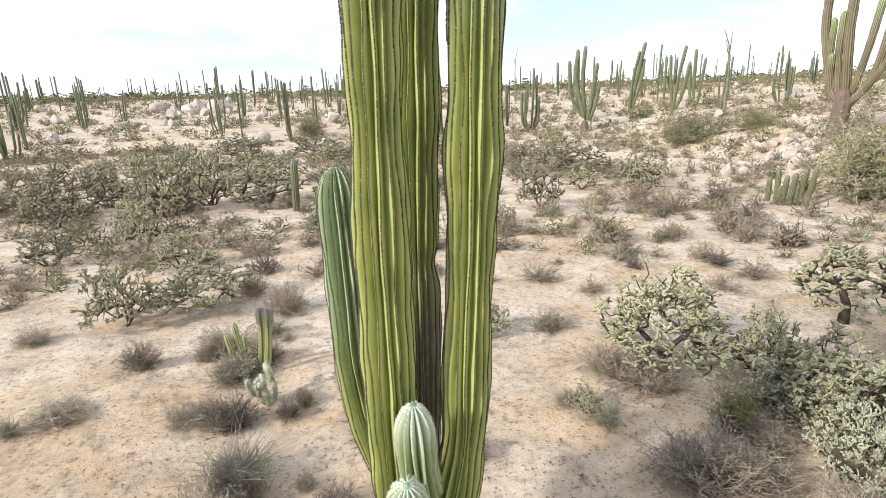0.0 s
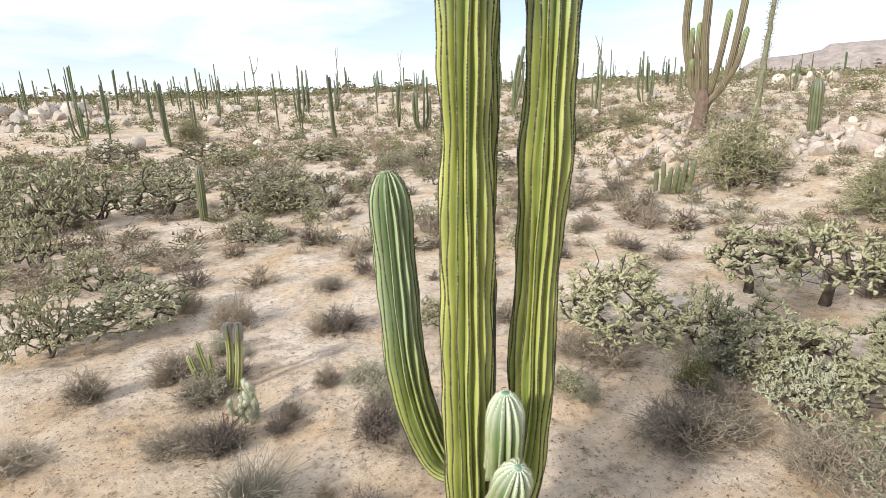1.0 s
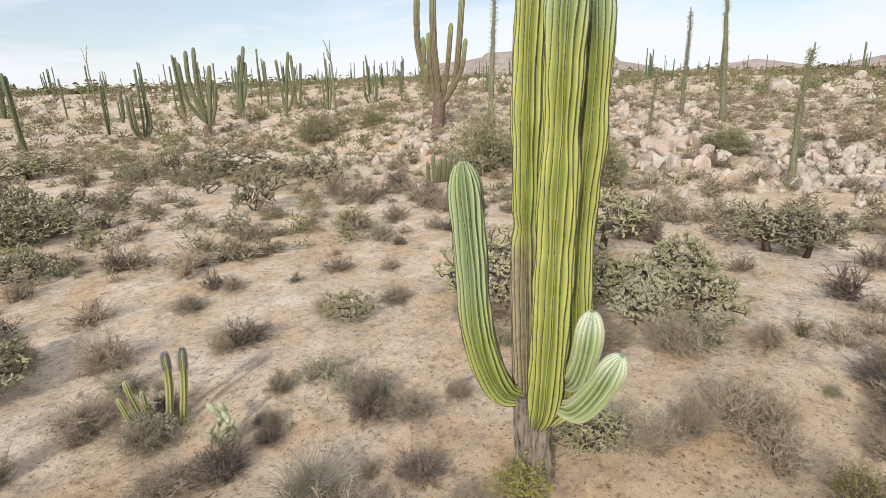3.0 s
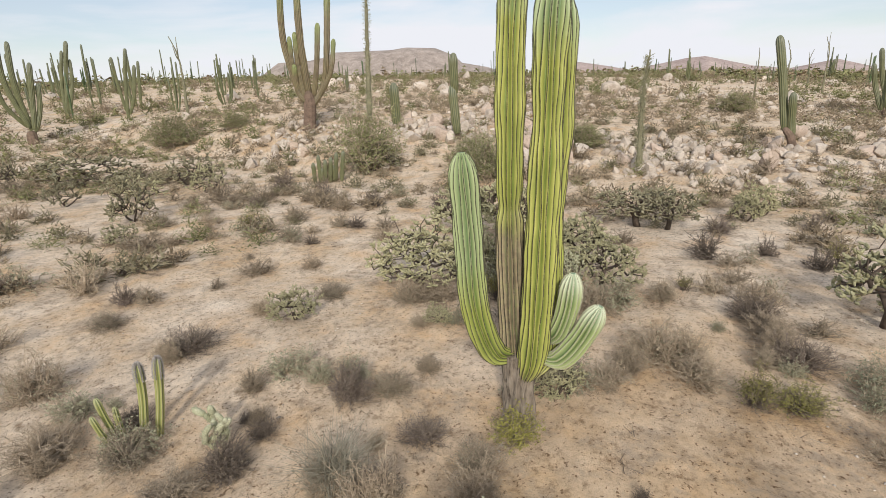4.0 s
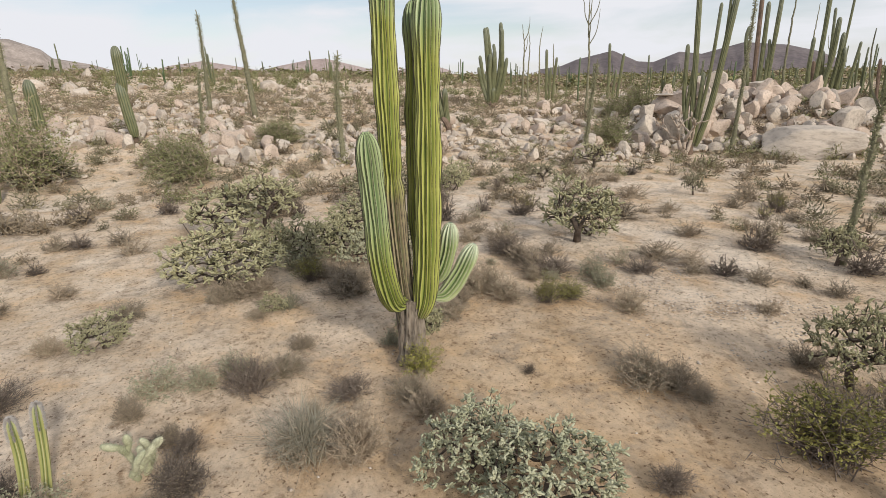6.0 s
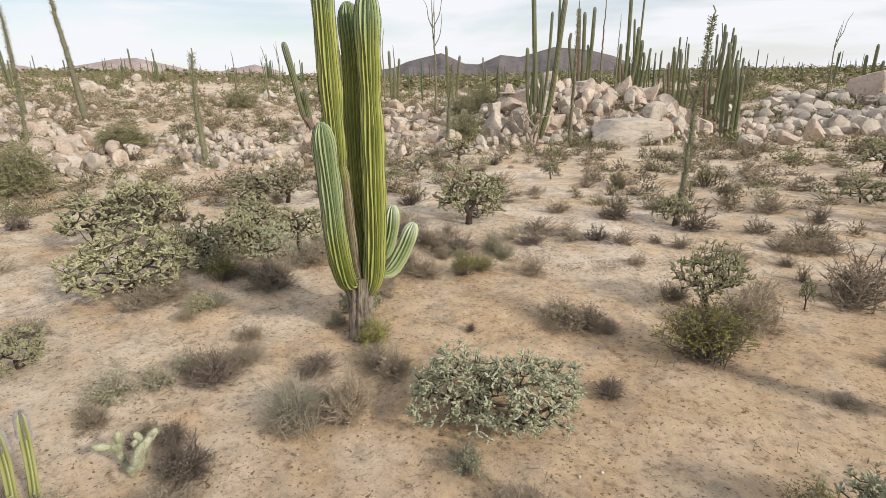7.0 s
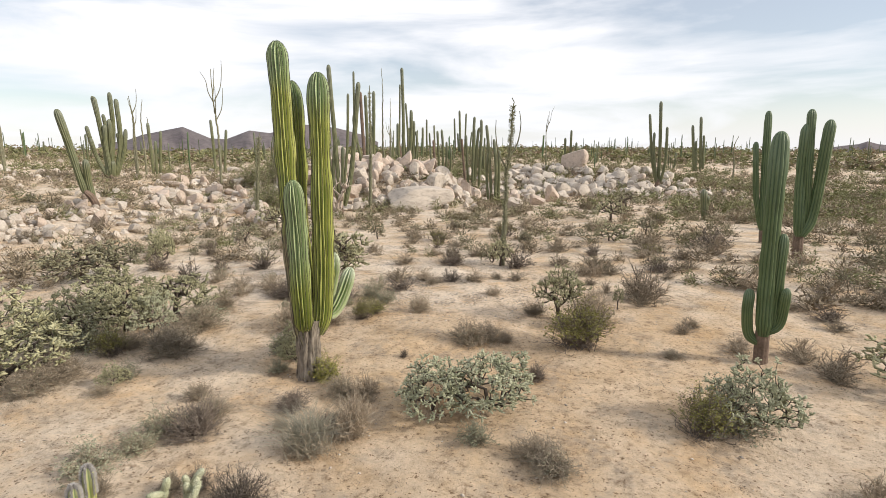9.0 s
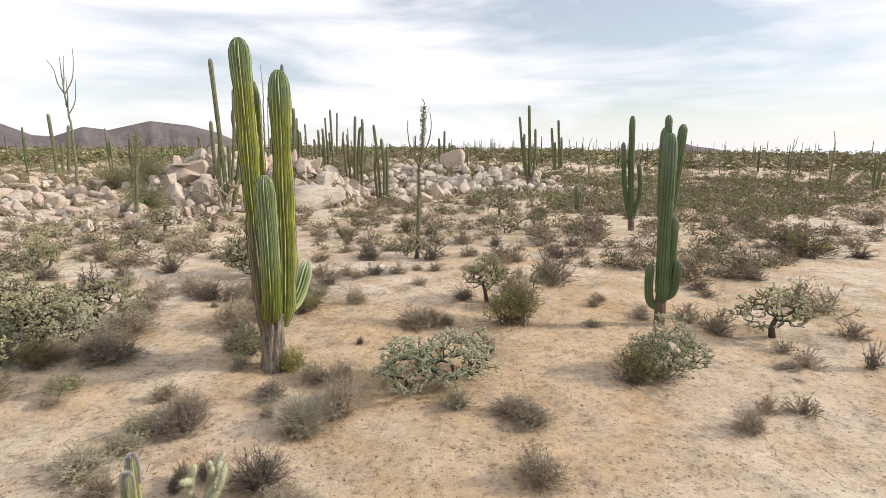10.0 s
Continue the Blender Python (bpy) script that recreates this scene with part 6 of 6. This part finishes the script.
def rock_fields():
    g = random.Random(12)
    places, singles = [], []

    def put(x, y, w, sink=0.3):
        h = w * g.uniform(0.5, 0.85)
        if w > 0.72 and math.hypot(x, y - 3) < 34 and len(singles) < 120:
            singles.append(1)
            boulder(x, y, w, h, sink=sink)
            return
        places.append((x, y, gz(x, y) - sink * h, w, h, g.uniform(0, 6.28), g.randrange(6)))

    # bands of loose rock on the rims: near end, far end, half width, count, sizes
    for x0, y0, x1, y1, half, count, small, large in ROCK_BANDS:
        d = math.hypot(x1 - x0, y1 - y0)
        ux, uy = (x1 - x0) / d, (y1 - y0) / d
        for _ in range(int(count * 0.85)):
            along_it, across = g.uniform(-0.1, 1.0), g.gauss(0, 0.55) * half
            x, y = x0 + ux * d * along_it - uy * across, y0 + uy * d * along_it + ux * across
            if noise.noise(Vector((x * 0.45, y * 0.45, 4))) + g.uniform(-0.25, 0.45) > -0.08:
                put(x, y, small + (large - small) * g.random() ** 2.2, g.uniform(0.15, 0.4))
    # single rocks strewn between the bands
    for _ in range(520):
        a, r = radians(g.uniform(-62, 38)), g.uniform(15, 58)
        x, y = r * math.cos(a), 3 + r * math.sin(a)
        if front_at(x, y) > 0.5:
            put(x, y, 0.15 + 0.5 * g.random() ** 2)
    # rubble between the blocks of the boulder hill
    for _ in range(620):
        u, v = g.uniform(-5.6, 5.6), g.uniform(-5.8, 4.0)
        put(13.2 + 0.852 * u + 0.523 * v, -21.6 + 0.523 * u - 0.852 * v, 0.2 + 0.75 * g.random() ** 1.7, 0.2)
    # far outcrops
    for _ in range(420):
        a = radians(g.uniform(-60, 125))
        r = g.uniform(38, 110)
        x, y = r * math.cos(a), 3 + r * math.sin(a)
        if noise.noise(Vector((x * 0.07, y * 0.07, 9))) > 0.05:
            put(x, y, g.uniform(0.6, 2.0))
    scatter("loose_rocks", ROCK_DATA, places, M_ROCK, "fields of pale weathered granite rocks", "rocks", True)
    tiny = []
    for _ in range(5200):
        r, a = 15 * math.sqrt(g.random()), g.uniform(0, 6.28)
        x, y = 0.5 + r * math.cos(a), 3 + r * math.sin(a)
        if noise.noise(Vector((x * 0.35, y * 0.35, 2))) + g.uniform(-0.3, 0.5) > 0.05:
            w = g.choice((0.012, 0.016, 0.02, 0.03, 0.045)) * g.uniform(0.7, 1.3)
            tiny.append((x, y, gz(x, y) - 0.15 * w, w, w * 0.6, g.uniform(0, 6.28), g.randrange(3)))
    for _ in range(1500):
        x, y = g.gauss(0.6, 1.5), g.gauss(-2.2, 0.8)
        w = g.uniform(0.015, 0.05)
        tiny.append((x, y, gz(x, y) - 0.15 * w, w, w * 0.6, g.uniform(0, 6.28), g.randrange(3)))
    octa = []
    for k in range(3):
        q = random.Random(k)
        v = np.array([(0.5, 0, 0.4), (-0.5, 0.1, 0.4), (0, 0.5, 0.5), (0.1, -0.5, 0.4), (0, 0, 1), (0, 0, 0)]) * [q.uniform(0.8, 1.2) for _ in range(3)]
        octa.append((v, np.array([(0, 2, 4), (2, 1, 4), (1, 3, 4), (3, 0, 4), (2, 0, 5), (1, 2, 5), (3, 1, 5), (0, 3, 5)])))
    scatter("pebbles", octa, tiny, M_PEBBLE, "scattered pale pebbles and gravel on sand", "pebbles")


rock_fields()


def scrub_template(seed, twigs, leaves, size, wide=0.014):
    """A small dome of twigs and leaves one unit wide, in single blades."""
    g = random.Random(seed)
    sp = Soup()
    ph = [g.uniform(0, 6.28) for _ in range(2)]

    def shell(low):
        a, el = g.uniform(0, 6.28), math.asin(g.uniform(low, 1))
        k = 0.86 + 0.12 * math.sin(2 * a + ph[0]) + 0.10 * math.sin(3 * a + 4 * el + ph[1])
        return Vector((math.cos(a) * math.cos(el) * 0.5, math.sin(a) * math.cos(el) * 0.5, math.sin(el) * 0.95 + 0.02)) * k

    for _ in range(twigs):
        d = shell(0.0)
        p = d * g.uniform(0.15, 0.85)
        e = p + (d.normalized() * 0.7 + Vector((g.gauss(0, 1), g.gauss(0, 1), g.gauss(0.3, 0.8))) * 0.6).normalized() * g.uniform(0.10, 0.28)
        if e.z < 0.0:
            continue
        sp.sliver(p, e, wide * g.uniform(0.7, 1.4), g)
    for _ in range(leaves):
        d = shell(0.0) * g.uniform(0.5, 1.0)
        u = Vector((g.gauss(0, 1), g.gauss(0, 1), g.gauss(0, 1))).normalized() * size * g.uniform(0.6, 1.4)
        sp.sliver(d - u, d + u, size * 0.55, g)
    return np.array(sp.v), np.array(sp.f)


def far_scrub():
    g = random.Random(21)
    dry_kinds = [scrub_template(k, 135, 12, 0.026, 0.021) for k in range(6)]
    green_kinds = [scrub_template(k + 40, 55, 75, 0.040, 0.018) for k in range(6)]
    middle = [scrub_template(k + 15, 44, 16, 0.05, 0.034) for k in range(6)]
    rough = [scrub_template(k + 9, 3, 15, 0.17, 0.08) for k in range(6)]
    piles = {k: [] for k in ("dry", "green", "olive", "dry3", "green3", "dry2", "green2")}

    def put(kind, x, y, w, h):
        piles[kind].append((x, y, gz(x, y) - 0.02, w, w * h, g.uniform(0, 6.28), g.randrange(6)))

    # sandy flats: low round shrubs, in loose drifts with bare sand between
    for _ in range(8600):
        a, r = g.uniform(-2.45, 2.3), math.sqrt(g.uniform(9.0 ** 2, 44.0 ** 2))
        x, y = 0.5 + r * math.cos(a), 3 + r * math.sin(a)
        drift = noise.noise(Vector((x * 0.22, y * 0.22, 7))) + 0.5 * noise.noise(Vector((x * 0.7, y * 0.7, 3)))
        slope = min(max((front_at(x, y) + 3) / 10, 0), 1)
        if not clear(x, y) or drift + g.uniform(-0.4, 0.4) < -0.16 - 0.5 * slope:
            continue
        w = g.choice((0.4, 0.5, 0.6, 0.7, 0.85, 1.05)) * g.uniform(0.8, 1.3)
        q = g.random()
        kind = "dry" if q < 0.62 - 0.22 * slope else "olive" if q < 0.84 else "green"
        if r > 25:
            kind = "green3" if kind == "green" else "dry3"
        put(kind, x, y, w, g.uniform(0.5, 0.8))
    # bushier growth: the belt beyond the flat and the plain past the far cacti
    for count, a0, a1, r0, r1 in ((900, 30, 132, 12, 44), (3400, -128, -62, 17, 74)):
        for _ in range(count):
            a, r = radians(g.uniform(a0, a1)), math.sqrt(g.uniform(r0 * r0, r1 * r1))
            x, y = 0.5 + r * math.cos(a), 3 + r * math.sin(a)
            thick = min(max((r - 22) / 14, 0), 1)
            if noise.noise(Vector((x * 0.16, y * 0.16, 17))) > 0.12 - 0.4 * thick:
                put(g.choice(("green", "green", "olive", "dry") if r < 25 else ("green3", "green3", "dry3")), x, y, g.uniform(0.7, 1.7), g.uniform(0.5, 0.8))
    for _ in range(7400):
        a, r = g.uniform(-2.5, 2.3), math.sqrt(g.uniform(43.0 ** 2, 105.0 ** 2))
        x, y = 0.5 + r * math.cos(a), 3 + r * math.sin(a)
        if noise.noise(Vector((x * 0.09, y * 0.09, 31))) + g.uniform(-0.3, 0.3) > -0.22:
            put("green3" if g.random() < 0.62 else "dry3", x, y, g.uniform(0.8, 2.1), g.uniform(0.5, 0.85))
    for _ in range(8500):
        a, r = g.uniform(-2.5, 2.3), 104 + 190 * g.random() ** 1.3
        x, y = 0.5 + r * math.cos(a), 3 + r * math.sin(a)
        put("green2" if g.random() < 0.66 else "dry2", x, y, g.uniform(1.4, 3.2) * (1 + r / 500), g.uniform(0.45, 0.75))
    for _ in range(3200):
        a, r = g.uniform(-2.6, 2.4), 285 + 1500 * g.random() ** 1.7
        x, y = 0.5 + r * math.cos(a), 3 + r * math.sin(a)
        w = g.uniform(3, 7) * (1 + r / 700)
        put("green2" if g.random() < 0.66 else "dry2", x, y, w, g.uniform(1.2, 2.6) / w)
    scatter("desert_scrub", dry_kinds, piles["dry"], M_SCRUB, "round dry grey-brown shrubs dotting the sandy flats", "scrub")
    scatter("desert_scrub", dry_kinds, piles["olive"], M_SCRUB_OLIVE, "round grey-olive shrubs dotting the sandy flats", "scrub")
    scatter("desert_scrub", green_kinds, piles["green"], M_SCRUB_GREEN, "olive-green desert scrub among sand and rocks", "scrub")
    scatter("distant_scrub", middle, piles["dry3"], M_SCRUB, "dry scrub between far columnar cacti", "scrub")
    scatter("distant_scrub", middle, piles["green3"], M_SCRUB_GREEN, "olive-green scrub between far columnar cacti", "scrub")
    scatter("distant_scrub", rough, piles["dry2"], M_SCRUB, "distant dry scrub on the plain", "scrub")
    scatter("distant_scrub", rough, piles["green2"], M_SCRUB_GREEN, "distant olive-green scrub on the plain", "scrub")


far_scrub()


def ground_litter():
    """Small dead tufts and fallen twigs on the sand."""
    g = random.Random(77)
    tufts = [scrub_template(k + 30, 14, 10, 0.06) for k in range(5)]
    fallen = []
    for k in range(4):
        sp = Soup()
        for _ in range(5):
            p = Vector((g.uniform(-0.5, 0.5), g.uniform(-0.5, 0.5), g.uniform(0.0, 0.3)))
            a = g.uniform(0, 6.28)
            sp.cone(p, p + Vector((math.cos(a), math.sin(a), g.uniform(-0.1, 0.25))) * g.uniform(0.3, 0.9), 0.02)
        fallen.append((np.array(sp.v), np.array(sp.f)))
    small, sticks = [], []
    for _ in range(5200):
        r, a = 13.5 * math.sqrt(g.random()), g.uniform(0, 6.28)
        x, y = 0.5 + r * math.cos(a), 3.5 + r * math.sin(a)
        if noise.noise(Vector((x * 0.5, y * 0.5, 3))) + g.uniform(-0.35, 0.35) > 0.02:
            w = g.choice((0.035, 0.05, 0.07, 0.10, 0.15)) * g.uniform(0.7, 1.4)
            if g.random() < 0.55:
                small.append((x, y, gz(x, y), w * 1.3, w * g.uniform(0.35, 0.8), g.uniform(0, 6.28), g.randrange(5)))
            else:
                sticks.append((x, y, gz(x, y) + 0.01, w * 1.6, w * 0.5, g.uniform(0, 6.28), g.randrange(4)))
    for cx, cy, wide in LITTER_SPOTS:
        if math.hypot(cx - 0.5, cy - 4) < 12:
            for _ in range(int(16 * min(wide, 1.6))):
                r, a = wide * 0.62 * math.sqrt(g.random()), g.uniform(0, 6.28)
                x, y = cx + r * math.cos(a), cy + r * math.sin(a)
                w = g.uniform(0.06, 0.16)
                small.append((x, y, gz(x, y), w * 1.3, w * g.uniform(0.3, 0.9), g.uniform(0, 6.28), g.randrange(5)))
    scatter("dead_tufts", tufts, small, M_LITTER, "tiny dead grey tufts on the sand", "dry grass")
    scatter("fallen_twigs", fallen, sticks, M_LITTER, "fallen dry twigs on the sand", "twigs")


ground_litter()


def far_cacti():
    """Distant columnar cacti: upright stems in ones and clumps, set about the plain."""
    g = random.Random(5)

    def clump(count, spread, low, high, thin, seed):
        stems = []
        for j in range(count):
            u, v = g.uniform(-spread, spread), g.uniform(-spread, spread) * 0.7
            h = high * (1 if j == 0 else g.uniform(low, 1.0))
            bend = g.uniform(-0.12, 0.12)
            stems.append(ribbed([(u * 0.35, v * 0.35, -0.05), (u * 0.9, v * 0.9, h * 0.25), (u + bend * 0.3, v, h * 0.6), (u + bend, v, h)], thin * g.uniform(0.85, 1.15), 6, 2, 8, 0.2, seed + j)[0])
        return stems

    shapes = [clump(n, 0.15 * n, 0.45, 5.0, 0.10, 7 * k) for k, n in enumerate((1, 1, 2, 3, 3, 4, 5, 6))]
    kinds = [[[sp.mesh("stem", tone) for sp in stems] for tone in (M_FAR, M_DARK)] for stems in shapes]

    def plant(k, tone, x, y, s, words):
        thing = root("columnar_cactus", x, y, gz(x, y) - 0.1, words, "cactus", "distant columnar cacti", g.uniform(0, 6.28), (s, s, s * g.uniform(0.9, 1.15)))
        for me in kinds[k][tone]:
            part("stem", me, thing)

    for _ in range(235):
        a, r = g.uniform(-2.4, 2.25), math.sqrt(g.uniform(46.0 ** 2, 135.0 ** 2))
        if -2.1 < a < -1.3 and g.random() < 0.5:
            continue
        s = g.uniform(0.4, 0.75) if -0.45 < a < 0.7 else g.uniform(0.5, 1.0)
        plant(g.randrange(8), g.random() < 0.3, 0.5 + r * math.cos(a), 3 + r * math.sin(a), s, "distant columnar cardon cactus on the plain")
    for _ in range(62):
        a, r = radians(g.uniform(30, 112)), g.uniform(42, 95)
        plant(g.randrange(8), 0, 0.5 + r * math.cos(a), 3 + r * math.sin(a), g.uniform(0.65, 1.1), "slender tall columnar cactus on the skyline")
    # the uncounted rest along the skyline
    light = []
    for count in (1, 1, 2, 3):
        sp = Soup()
        for j in range(count):
            u, h = g.uniform(-0.2, 0.2) * count, 5.0 if j == 0 else g.uniform(2.5, 4.8)
            sp.tube([(u * 0.5, 0, -0.1), (u, 0, 1.2), (u, 0.02, h * 0.93), (u, 0.02, h)], [0.085, 0.1, 0.085, 0.03], 5, False)
        light.append((np.array(sp.v), np.array([t for a, b, c, d in sp.f for t in ((a, b, c), (a, c, d))])))
    places = []
    for _ in range(420):
        a, r = g.uniform(-2.45, 2.3), math.sqrt(g.uniform(95.0 ** 2, 265.0 ** 2))
        x, y = 0.5 + r * math.cos(a), 3 + r * math.sin(a)
        s = g.uniform(0.45, 1.0) if not -0.45 < a < 0.7 else g.uniform(0.4, 0.75)
        places.append((x, y, gz(x, y) - 0.1, s * 1.1, s * 1.15, g.uniform(0, 6.28), g.randrange(4)))
    scatter("skyline_cacti", light, places, M_FAR, "far columnar cacti thinning out along the skyline", "cacti", True)


far_cacti()
